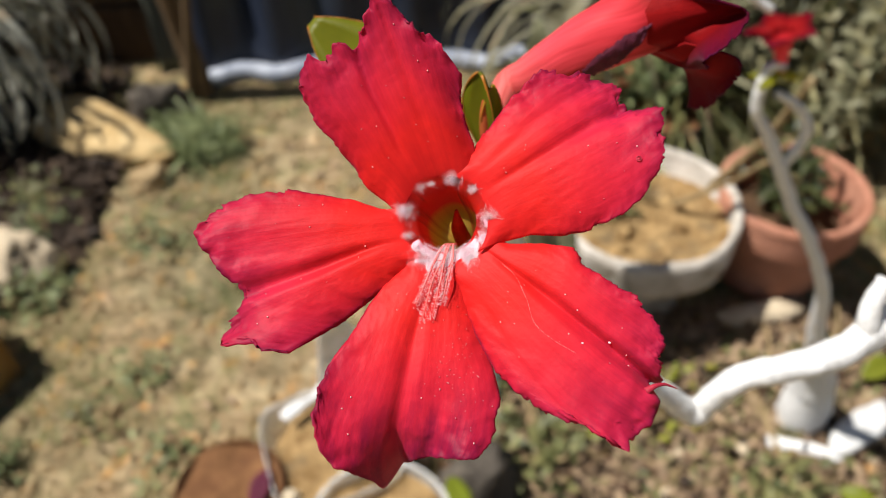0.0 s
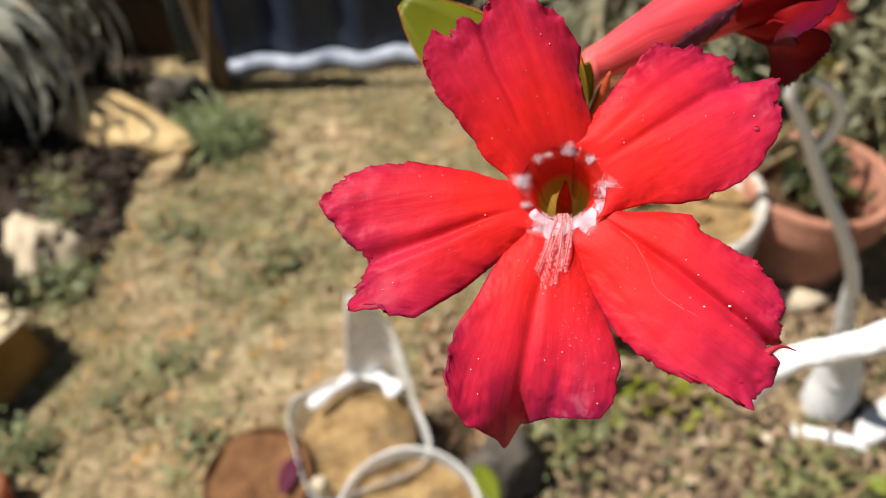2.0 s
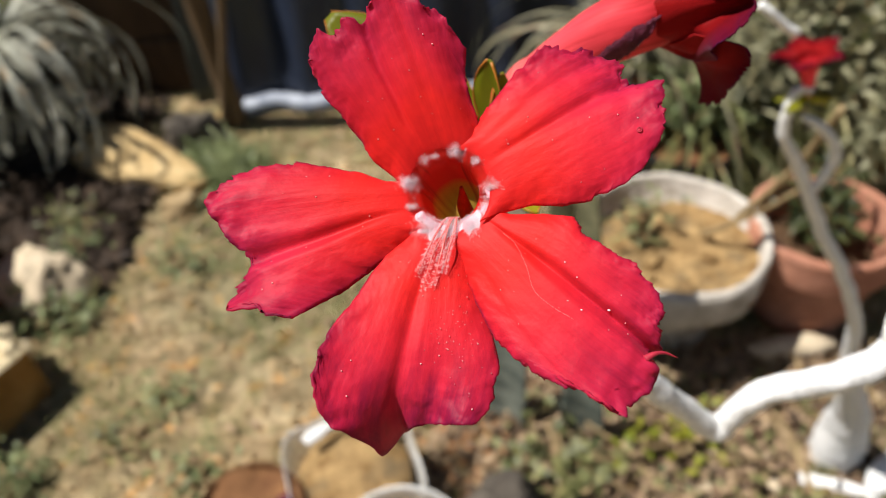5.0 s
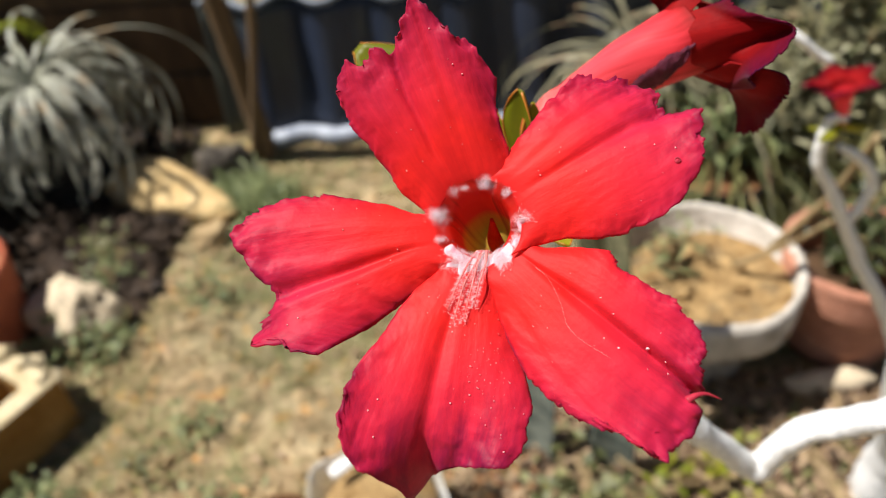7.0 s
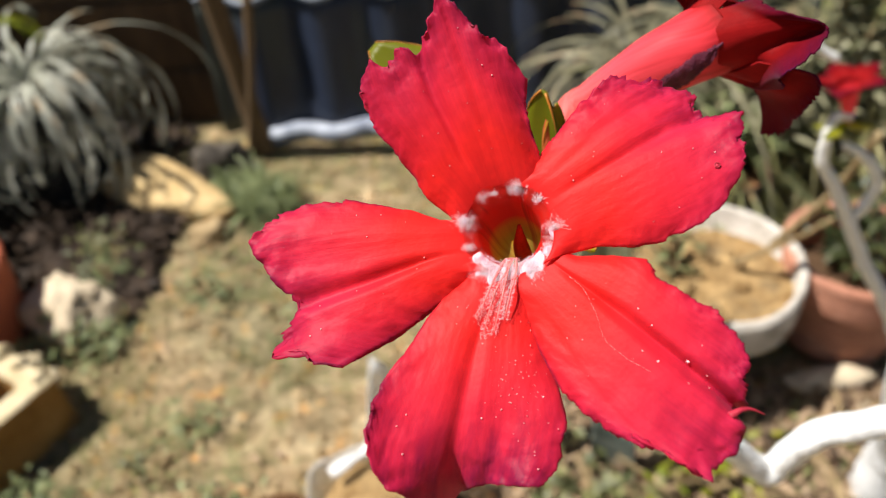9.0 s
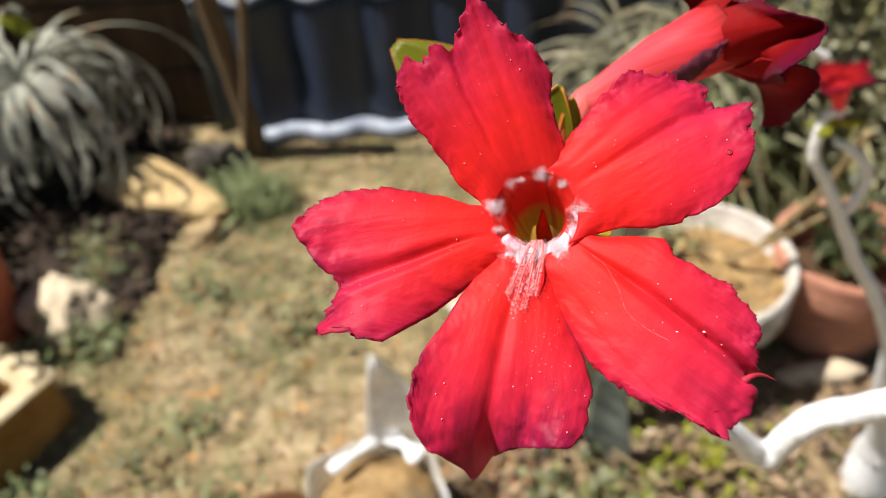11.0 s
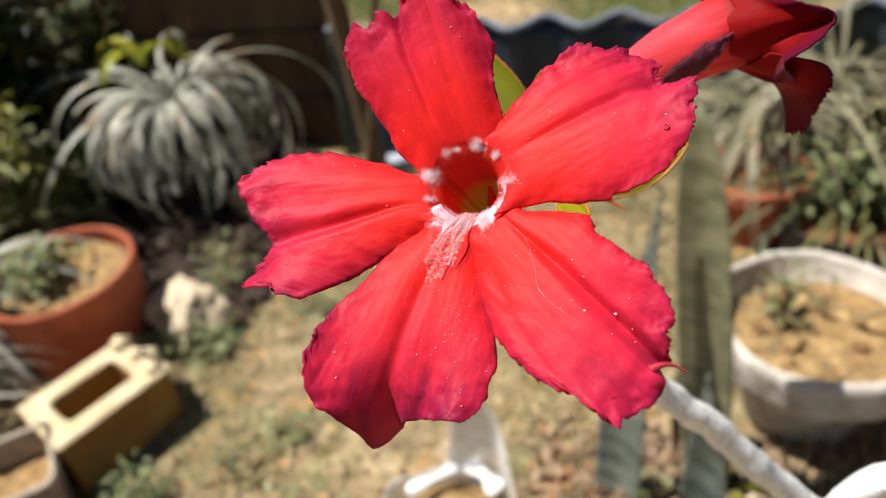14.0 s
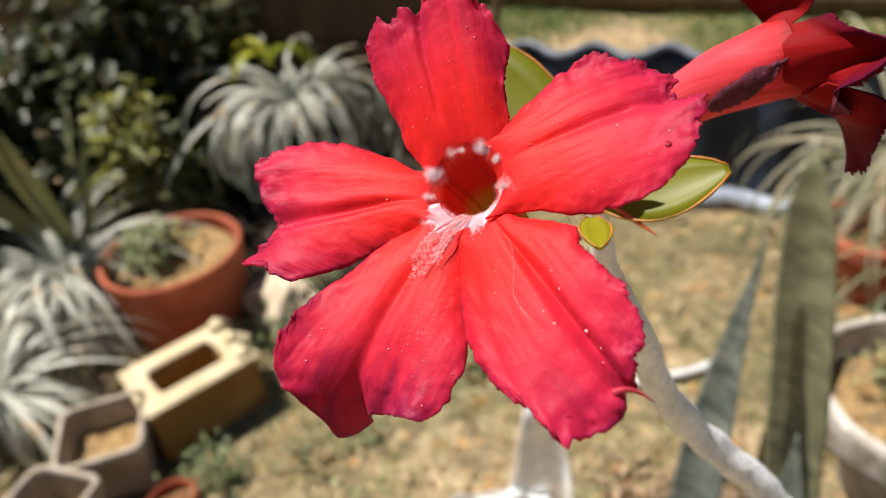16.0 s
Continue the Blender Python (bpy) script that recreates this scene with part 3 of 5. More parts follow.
def hair_tuft(bm, m, centre, spread, count, length, rng, lean=(0, 0, 1), thick=0.028):
    """Fine curly hairs, each a thin bent three-sided spike, in millimetres."""
    for _ in range(count):
        base = Vector((rng.gauss(centre[0], spread[0]), rng.gauss(centre[1], spread[1]), centre[2] + rng.uniform(-0.5, spread[2])))
        d = Vector((rng.gauss(lean[0], 0.55), rng.gauss(lean[1], 0.55), rng.gauss(lean[2], 0.35))).normalized()
        bend = Vector((rng.uniform(-1, 1), rng.uniform(-1, 1), rng.uniform(-0.6, 0.4)))
        ln = length * rng.uniform(0.5, 1.25)
        rows = []
        side = d.orthogonal().normalized()
        other = d.cross(side)
        for k in range(3):
            f = k / 2
            p = base + d * ln * f + bend * ln * 0.35 * f * f
            t = thick * (1 - 0.45 * f)
            rows.append([bm.verts.new(m @ (p + (side * math.cos(a) + other * math.sin(a)) * t)) for a in (0, 2.09, 4.19)])
        for a, b in zip(rows, rows[1:]):
            for k in range(3):
                bm.faces.new((a[k], a[(k + 1) % 3], b[(k + 1) % 3], b[k]))
        bm.faces.new(rows[-1])


shrub = thing("flowering_shrub", (0.40, 0.45, 0.0), "desert rose shrub with red flowers and pale bare branches", "shrub")
# the whole shrub is turned a little about its open flower
SHRUB_TURN = Matrix.Translation((0.002, 0.0875, 0)) @ Matrix.Rotation(radians(-3.4), 4, "Z") @ Matrix.Translation((-0.002, -0.0875, 0))
shrub.matrix_basis = SHRUB_TURN @ Matrix.Translation((0.40, 0.45, 0.0))


def yard(p):
    """A place in the yard, as seen from the turned shrub."""
    return SHRUB_TURN.inverted() @ Vector(p)


LEAF_TIP = Vector((0.010, 0.127, 0.728))


def build_main_flower():
    rng = scatter_rng(11)
    bm = bmesh.new()
    angs = [360 * k / 72 - 180 for k in range(72)]

    def foot(a, r):
        """Height of the petals at the throat, blended from petal to petal."""
        total, weight = 0.0, 0.0
        for p in PETALS:
            d = radians((a - p["angle"] + 180) % 360 - 180)
            w = math.exp(-((d / 0.40) ** 4)) + 1e-4
            total += w * (p["lift"] + p["slope"] * (r * math.cos(d) - 3.78) + p["tilt"] * r * math.sin(d))
            weight += w
        return total / weight - 1.3 * math.exp(-(r - 6.3) / 2.6)

    layer = bm.loops.layers.uv.verify()
    loops = []
    funnel = ((7.4, -0.25, 1), (6.9, -0.06, 1), (6.45, 0.03, 1), (6.1, -0.05, 0.99), (5.7, -0.16, 0.97), (5.3, -0.32, 0.94), (4.95, -0.6, 0.88), (4.65, -1.1, 0.78), (4.45, -2.2, 0.58), (4.35, -5.0, 0.3), (4.3, -9, 0), (4.1, -16, 0), (3.2, -23, 0), (1.8, -30, 0), (0.2, -32, 0))

    def lining(a, r):
        """Height of the throat's surface at an angle and radius."""
        down = [f[0] for f in funnel][::-1]
        keep = float(np.interp(r, down, [f[2] for f in funnel][::-1]))
        return keep * foot(a, max(r, 6.0)) + float(np.interp(r, down, [f[1] for f in funnel][::-1])) - (1 - keep) * 1.4

    for r, h, keep in funnel:
        ring = []
        for a in angs:
            t = foot(a, max(r, 6.0))
            q = r * (1 + 0.02 * math.sin(radians(5 * a)))
            ring.append(bm.verts.new(FLOWER_M @ Vector((q * math.cos(radians(a)), q * math.sin(radians(a)), keep * t + h - (1 - keep) * 1.4))))
        loops.append(ring)
    for i in range(len(loops) - 1):
        for k in range(72):
            f = bm.faces.new((loops[i][k], loops[i][(k + 1) % 72], loops[i + 1][(k + 1) % 72], loops[i + 1][k]))
            for lp, (uu, vv) in zip(f.loops, ((k, i), (k + 1, i), (k + 1, i + 1), (k, i + 1))):
                lp[layer].uv = (uu / 72, vv / 14)
    flower = part("flower", bm, M_TUBE, shrub, "open red flower with five ruffled petals and a yellow throat")
    specks = []
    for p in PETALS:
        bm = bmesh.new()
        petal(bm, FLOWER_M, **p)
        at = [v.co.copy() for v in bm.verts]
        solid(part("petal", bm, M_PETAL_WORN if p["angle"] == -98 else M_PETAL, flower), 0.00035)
        for _ in range(14):
            specks.append((at[rng.randrange(17, 84) * 91 + rng.randrange(8, 83)], rng.uniform(0.00006, 0.00015)))
        if p["angle"] == -98:
            for _ in range(150):
                specks.append((at[min(88, max(12, int(rng.gauss(50, 12)))) * 91 + min(87, max(50, int(rng.gauss(70, 9))))] + Vector((rng.uniform(-1, 1), rng.uniform(-1, 1), 0)) * 0.0004, rng.choice((0.00003, 0.00005, 0.00009))))
        if p["angle"] == 30:
            upper = at
        if p["angle"] == -40:
            lower = at
            path = [at[int(90 * f) * 91 + int(45 + 45 * w)] + FLOWER_N * 0.00015 for f, w in ((0.16, 0.02), (0.24, -0.02), (0.33, -0.2), (0.42, -0.34), (0.52, -0.33), (0.62, -0.26))]
            thread = bmesh.new()
            sweep(thread, path, [0.000014] * 6, 30, 4)
            part("thread", thread, M_DROP, flower, "fine pale thread lying on a petal")
    bm = bmesh.new()
    for c, r in specks:
        bmesh.ops.create_icosphere(bm, subdivisions=1, radius=r, matrix=Matrix.Translation(c + FLOWER_N * r * 0.4))
    tagged(part("pollen_speck", bm, M_DROP, flower, "pale pollen specks on the petals"), kind="stuff")
    for f, w, r in ((0.62, -0.12, 0.00018), (0.74, 0.12, 0.00026), (0.55, 0.2, 0.00013)):
        bm = bmesh.new()
        bmesh.ops.create_icosphere(bm, subdivisions=2, radius=r, matrix=Matrix.Translation(lower[int(90 * f) * 91 + int(45 + 45 * w)] + FLOWER_N * r * 0.2) @ Matrix.Diagonal((1, 0.7, 0.6, 1)))
        part("grain", bm, M_HAIR, flower, "pale sand grain stuck to a petal")
    hole = FLOWER_M @ Vector((28.8 * math.cos(radians(30)) + 7.8 * math.sin(radians(30)), 28.8 * math.sin(radians(30)) - 7.8 * math.cos(radians(30)), 3.25))
    spot = min(upper, key=lambda v: (v - hole).length)
    rim_pts = [spot + FLOWER_N * 0.00012 + (FLOWER_X * math.cos(a) + FLOWER_Y * math.sin(a)) * 0.00036 for a in np.linspace(0, 6.2832, 15)]
    bm = bmesh.new()
    sweep(bm, rim_pts, [0.00009] * 15, 30, 6)
    part("puncture_rim", bm, M_MARGIN, flower, "dark rim of a small puncture in a petal")
    bm = bmesh.new()
    bmesh.ops.create_icosphere(bm, subdivisions=2, radius=0.00030, matrix=Matrix.Translation(spot) @ Matrix.Diagonal((1, 1, 0.6, 1)))
    part("sap_drop", bm, M_MARGIN, flower, "dried sap drop on a petal")
    # red ridge down the throat's upper wall
    bm = bmesh.new()
    sweep(bm, [FLOWER_M @ Vector(p) for p in ((0.4, 3.0, -9.0), (0.2, 2.0, -11.5), (0.0, 1.0, -14.5), (-0.2, 0.2, -22))], [0.0003, 0.0008, 0.0013, 0.0016], 20, 10)
    part("throat_ridge", bm, M_RIDGE, flower, "dark red ridge in the yellow throat")
    # twisted downy filaments that hang out over the lower petal
    ends = ((-4.3, -13.6, 1.2), (-3.3, -15.6, 1.5), (-1.7, -15.2, 1.7), (-0.2, -13.0, 1.5))
    for i, e in enumerate(ends):
        bm = bmesh.new()
        x0 = -1.5 + i * 0.85
        pts = [(x0 * 0.4, -2.6, -9), (x0 * 0.6, -3.6, -3.9), (x0 + 0.4 * math.sin(i * 2.1), -6.0, -0.8), (x0 * 0.6 + e[0] * 0.4, -9.6, 1.3 + 0.3 * math.cos(i * 1.7)), e]
        path = spline(pts, 26)
        sweep(bm, [FLOWER_M @ Vector(p) for p in pts], [0.00018, 0.00019, 0.00017, 0.00013, 0.00006], 26, 7)
        down = bmesh.new()
        for k in range(8, 26):
            for _ in range(26):
                q = Vector(path[k]) + Vector((rng.choice((-0.2, 0.2)), rng.uniform(-0.35, 0.35), 0.1))
                hair_tuft(down, FLOWER_M, q, (0.06, 0.12, 0.1), 1, 0.40, rng, (1.6 if q.x > path[k][0] else -1.6, 0.0, 0.8), 0.017)
        part("filament", bm, M_FILAMENT, flower)
        tagged(part("filament_down", down, M_HAIR, flower, "white down along a filament"), kind="stuff")
    # downy corona lobes where the petals meet
    spots = ((76, 6.0, 1.1, 1.7, 380, 0.7), (112, 5.7, 0.9, 0.9, 60, 0.5), (166, 6.7, 0.2, 1.9, 460, 1.0), (172, 6.2, 0.2, 2.0, 60, 1.0), (-5, 6.8, 0.1, 2.1, 520, 1.0), (-28, 6.6, 0.0, 1.7, 330, 0.9), (-60, 6.4, -0.2, 2.5, 1250, 1.0), (-120, 6.5, -0.3, 2.5, 1250, 1.0), (-90, 5.8, -0.9, 1.8, 340, 0.8), (43, 6.0, -0.2, 1.0, 130, 0.8), (128, 6.1, 0.3, 1.0, 90, 0.8), (203, 6.2, -0.4, 1.1, 140, 0.7))
    bib = bmesh.new()
    net = []
    for i in range(33):
        a = -146 + 112 * i / 32
        line = []
        for j in range(9):
            near, far = 5.2 + 0.35 * noise.noise((i * 0.5, 1, 1)), 8.4 + 1.1 * noise.noise((i * 0.42, 2, 5)) - 2.2 * abs(i / 16 - 1) ** 3 - 0.9 * math.exp(-((a + 92) / 9) ** 2)
            r = near + (far - near) * j / 8
            rise = 0.0 if j in (0, 8) or i in (0, 32) else 0.34 + 0.18 * noise.noise((i * 0.6, j * 0.7, 3))
            line.append(bib.verts.new(FLOWER_M @ Vector((r * math.cos(radians(a)), r * math.sin(radians(a)), lining(a, r) + rise))))
        net.append(line)
    for p, q in zip(net, net[1:]):
        for j in range(8):
            bib.faces.new((p[j], q[j], q[j + 1], p[j + 1]))
    part("corona_lobe", bib, M_CORONA, flower, "pale pink downy lobe at the throat")
    for ang, r, size in ((76, 6.2, 0.4), (166, 6.8, 0.5), (-5, 6.9, 1.05), (-30, 6.7, 0.85)):
        x, y = r * math.cos(radians(ang)), r * math.sin(radians(ang))
        lobe = bmesh.new()
        bmesh.ops.create_icosphere(lobe, subdivisions=3, radius=1.0)
        for v in lobe.verts:
            q = v.co * size * (1 + 0.3 * noise.noise(v.co * 1.7 + Vector((ang, 0, 0))))
            v.co = FLOWER_M @ Vector((x + q.x, y + q.y, lining(ang, r) + 0.02 + q.z * 0.36))
        part("corona_lobe", lobe, M_CORONA, flower, "pink downy lobe between two petals")
    for ang, r, h, size, count, flat in spots:
        c = Vector((r * math.cos(radians(ang)), r * math.sin(radians(ang)), 0))
        bm = bmesh.new()
        for _ in range(int(count * 1.5)):
            x, y = rng.gauss(c.x, size * 0.35), rng.gauss(c.y, size * 0.35 * flat)
            place, out = math.degrees(math.atan2(y, x)), math.hypot(x, y)
            hair_tuft(bm, FLOWER_M, (x, y, lining(place, out) + 0.42), (0.01, 0.01, 0.1), 1, 0.38, rng, (0.35 * c.x / r + 0.9 * (x - c.x) / size, 0.35 * c.y / r + 0.9 * (y - c.y) / size, 0.7), 0.024)
        tagged(part("corona_down", bm, M_HAIR, flower, "white down of the flower's throat"), kind="stuff")
    # narrow appendage that stands off the outer fold of one petal
    bm = bmesh.new()
    sweep(bm, [Vector(p) for p in ((0.0305, 0.0646, 0.7366), (0.0318, 0.0652, 0.7371), (0.0333, 0.0656, 0.7369), (0.0353, 0.0656, 0.7358))], [0.0007, 0.0004, 0.00022, 0.00007], 14, 6)
    part("petal_curl", bm, M_MARGIN, flower, "thin dark red curl at a petal's edge")
    return flower


def loft_petal(bm, base, fold, outer, seed, rows=44, cols=90, frill=0.0013):
    """A petal between three curves: its root on the tube, the line on which it bends and its ruffled margin."""
    layer = bm.loops.layers.uv.verify()
    curves = [[Vector(p) for p in spline(c, cols + 1)] for c in (base, fold, outer)]
    grid = []
    for j in range(cols + 1):
        w = j / cols
        run = [Vector(p) for p in spline([c[j] for c in curves], rows + 1)]
        line = []
        for i in range(rows + 1):
            s = i / rows
            rim = max(s ** 9, (abs(2 * w - 1) ** 9) * s)
            out = (run[-1] - run[rows * 2 // 3]).normalized()
            p = run[i] + out * rim * frill * (1.2 * noise.noise((w * 17, seed, 1)) + 1.1 * (0.25 - abs(noise.noise((w * 34, seed, 5)))) + 0.5 * noise.noise((w * 80, seed, 8)))
            p = p + Vector((noise.noise((w * 3.1, s * 2.2, seed)), noise.noise((w * 3.1, s * 2.2, seed + 4)), noise.noise((w * 3.1, s * 2.2, seed + 8)))) * 0.0007 * s
            p = p + Vector((0.4, -0.7, 0.3)) * rim * 0.0008 * noise.noise((w * 11, s * 3, seed + 2))
            line.append((bm.verts.new(p), (w, s)))
        grid.append(line)
    for a, b in zip(grid, grid[1:]):
        for i in range(rows):
            q = (a[i], b[i], b[i + 1], a[i + 1])
            f = bm.faces.new([v for v, _ in q])
            for lp, (_, uv) in zip(f.loops, q):
                lp[layer].uv = uv
    return bm


def build_side_flower():
    core = [(0.0105, 0.1290, 0.7262), (0.0098, 0.1390, 0.7285), (0.0138, 0.1465, 0.7330), (0.0177, 0.1468, 0.7351), (0.0239, 0.1465, 0.7393), (0.0300, 0.1460, 0.7433), (0.0355, 0.1465, 0.7463), (0.0400, 0.1482, 0.7477), (0.0420, 0.1490, 0.7483)]
    girth = [0.0014, 0.0021, 0.0035, 0.0041, 0.0051, 0.0060, 0.0066, 0.0069, 0.0071]
    bm = bmesh.new()
    sweep(bm, core, girth, 48, 40, 0.07, 130, True, False)
    bloom = part("flower", bm, M_TRUMPET, shrub, "red flower seen from its pink trumpet side")
    solid(bloom, 0.0004)
    axis = (Vector(core[8]) - Vector(core[6])).normalized()
    side = axis.cross(Vector((0, 0, 1))).normalized()
    up = side.cross(axis)
    # root, bend and margin of each petal
    limbs = (
        (((0.0395, 0.1470, 0.7545), (0.0388, 0.1425, 0.7515), (0.0395, 0.1415, 0.7455), (0.0430, 0.1490, 0.7400)),
         ((0.0442, 0.1462, 0.7562), (0.0480, 0.1420, 0.7552), (0.0560, 0.1392, 0.7548), (0.0550, 0.1402, 0.7520), (0.0508, 0.1392, 0.7480), (0.0490, 0.1435, 0.7395)),
         ((0.0466, 0.1460, 0.7573), (0.0510, 0.1393, 0.7567), (0.0575, 0.1346, 0.7562), (0.0545, 0.1310, 0.7528), (0.0496, 0.1293, 0.7496), (0.0530, 0.1375, 0.7425))),
        (((0.0485, 0.1400, 0.7470), (0.0450, 0.1440, 0.7430), (0.0425, 0.1505, 0.7402)),
         ((0.0555, 0.1350, 0.7474), (0.0556, 0.1383, 0.7405), (0.0530, 0.1440, 0.7375), (0.0518, 0.1482, 0.7362)),
         ((0.0589, 0.1338, 0.7454), (0.0584, 0.1364, 0.7392), (0.0578, 0.1434, 0.7290), (0.0549, 0.1486, 0.7256))),
        (((0.0360, 0.1545, 0.7505), (0.0365, 0.1490, 0.7540), (0.0405, 0.1465, 0.7545)),
         ((0.0351, 0.1541, 0.7535), (0.0385, 0.1512, 0.7585), (0.0440, 0.1484, 0.7590)),
         ((0.0235, 0.1505, 0.7655), (0.0312, 0.1495, 0.7715), (0.0440, 0.1470, 0.7705))),
        (((0.0440, 0.1565, 0.7430), (0.0455, 0.1575, 0.7470), (0.0440, 0.1570, 0.7530)),
         ((0.0480, 0.1585, 0.7410), (0.0520, 0.1580, 0.7450), (0.0490, 0.1570, 0.7515)),
         ((0.0500, 0.1605, 0.7375), (0.0560, 0.1600, 0.7400), (0.0580, 0.1575, 0.7460), (0.0540, 0.1565, 0.7500))),
    )
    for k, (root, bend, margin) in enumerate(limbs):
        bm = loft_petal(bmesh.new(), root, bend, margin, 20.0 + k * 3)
        solid(part("petal", bm, M_PETAL_SHADED, bloom), 0.00035)
    # withered purple patch torn along the trumpet's flank
    bm = bmesh.new()
    rows = spline([(*p, r) for p, r in zip(core, girth)], 121)
    net = []
    for i in range(27):
        f = i / 26
        k = 70 + int(30 * f)
        here, r = Vector(rows[k][:3]), rows[k][3]
        ahead = (Vector(rows[k + 2][:3]) - Vector(rows[k - 2][:3])).normalized()
        flank = ahead.cross(Vector((0, 0, 1))).normalized()
        crown = flank.cross(ahead)
        mid, broad = -22 + 42 * f**1.4, 23 * math.sin(math.pi * (0.08 + 0.9 * f)) ** 0.7
        line = []
        for j in range(9):
            turn = radians(mid + broad * (j / 4 - 1) + 7 * noise.noise((i * 0.55, j * 0.6, 4.4)))
            out = flank * math.cos(turn) + crown * math.sin(turn)
            edge = 0.0 if j in (0, 8) or i in (0, 26) else 0.00035 + 0.0007 * abs(noise.noise((i * 0.5, j * 0.9, 1.4)))
            line.append(bm.verts.new(here + out * (r * 1.04 + 0.0001 + edge)))
        net.append(line)
    for p, q in zip(net, net[1:]):
        for j in range(8):
            bm.faces.new((p[j], p[j + 1], q[j + 1], q[j]))
    hook = Vector(rows[101][:3]) + (side * math.cos(radians(22)) + up * math.sin(radians(22))) * (rows[101][3] + 0.0002)
    sweep(bm, [hook - axis * 0.002, hook + side * 0.0005, hook + axis * 0.0022 + up * 0.0006], [0.0005, 0.0004, 0.0001], 10, 6, 0.4, 900)
    part("withered_patch", bm, M_WITHERED, bloom, "withered dark purple patch")


def leaf_blade(root, tip, width, sag, hint, n=12):
    bm = bmesh.new()
    root, tip = Vector(root), Vector(tip)
    spine = [root.lerp(tip, i / (n - 1)) + Vector((0, 0, -sag * math.sin(math.pi * i / (n - 1)))) for i in range(n)]
    widths = [width * (math.sin(math.pi * (0.06 + 0.92 * i / (n - 1))) ** 0.75) for i in range(n)]
    strip(bm, spine, widths, Vector(hint), 0.2)
    bmesh.ops.subdivide_edges(bm, edges=bm.edges, cuts=1, use_grid_fill=True)
    return bm


def build_shrub_wood():
    rng = scatter_rng(5)
    bough = [(0.56, 0.40, -0.03), (0.55, 0.34, 0.20), (0.44, 0.26, 0.46), (0.29, 0.22, 0.615)]
    bough += [yard(p) for p in ((0.205, 0.190, 0.616), (0.165, 0.172, 0.606), (0.138, 0.162, 0.597), (0.117, 0.160, 0.594), (0.105, 0.161, 0.585), (0.097, 0.162, 0.565), (0.081, 0.160, 0.582), (0.068, 0.156, 0.599), (0.055, 0.155, 0.616), (0.046, 0.153, 0.626), (0.036, 0.150, 0.638), (0.027, 0.143, 0.658))]
    bough += [(0.0185, 0.135, 0.685), (0.0125, 0.129, 0.708), (0.0105, 0.127, 0.725)]
    bm = bmesh.new()
    sweep(bm, bough, [0.020, 0.016, 0.013, 0.0100, 0.0078, 0.0064, 0.0055, 0.0050, 0.0050, 0.0052, 0.0048, 0.0046, 0.0046, 0.0046, 0.0044, 0.0042, 0.0034, 0.0026, 0.0020], 220, 18, 0.22, 110)
    part("branch", bm, M_BARK, shrub, "pale crooked branch")
    stub = [yard(p) for p in ((0.155, 0.168, 0.601), (0.152, 0.170, 0.614), (0.155, 0.175, 0.626))]
    bm = bmesh.new()
    sweep(bm, stub, [0.0050, 0.0040, 0.0028], 14, 12, 0.25, 150)
    part("branch_stub", bm, M_BARK, shrub)
    stem = [(0.424, 0.480, -0.03), (0.416, 0.478, 0.070), (0.402, 0.467, 0.125), (0.368, 0.450, 0.205), (0.354, 0.445, 0.249), (0.341, 0.440, 0.300), (0.323, 0.440, 0.339), (0.306, 0.440, 0.371), (0.284, 0.440, 0.404), (0.268, 0.440, 0.434), (0.255, 0.440, 0.458), (0.239, 0.440, 0.487), (0.227, 0.440, 0.506), (0.224, 0.440, 0.530), (0.226, 0.440, 0.544)]
    bm = bmesh.new()
    sweep(bm, [yard(p) for p in stem], [0.030, 0.026, 0.018, 0.0098, 0.0078, 0.0068, 0.0062, 0.0058, 0.0055, 0.0052, 0.0050, 0.0046, 0.0041, 0.0038, 0.0028], 130, 14, 0.2, 80)
    part("branch", bm, M_BARK, shrub, "pale knobbly upright stem")
    fork = [(0.258, 0.440, 0.449), (0.266, 0.440, 0.467), (0.269, 0.440, 0.486), (0.261, 0.440, 0.502), (0.248, 0.440, 0.514), (0.237, 0.440, 0.521)]
    bm = bmesh.new()
    sweep(bm, [yard(p) for p in fork], [0.0034, 0.0040, 0.0041, 0.0038, 0.0034, 0.0026], 36, 10, 0.25, 110)
    part("branch", bm, M_BARK, shrub)
    for twig in (((0.226, 0.440, 0.540), (0.231, 0.438, 0.546), (0.235, 0.436, 0.544)), ((0.216, 0.440, 0.585), (0.204, 0.440, 0.593), (0.196, 0.440, 0.600), (0.188, 0.442, 0.606))):
        bm = bmesh.new()
        sweep(bm, [yard(p) for p in twig], [0.0030] * len(twig), 16, 8, 0.2, 120)
        part("branch", bm, M_BARK, shrub)


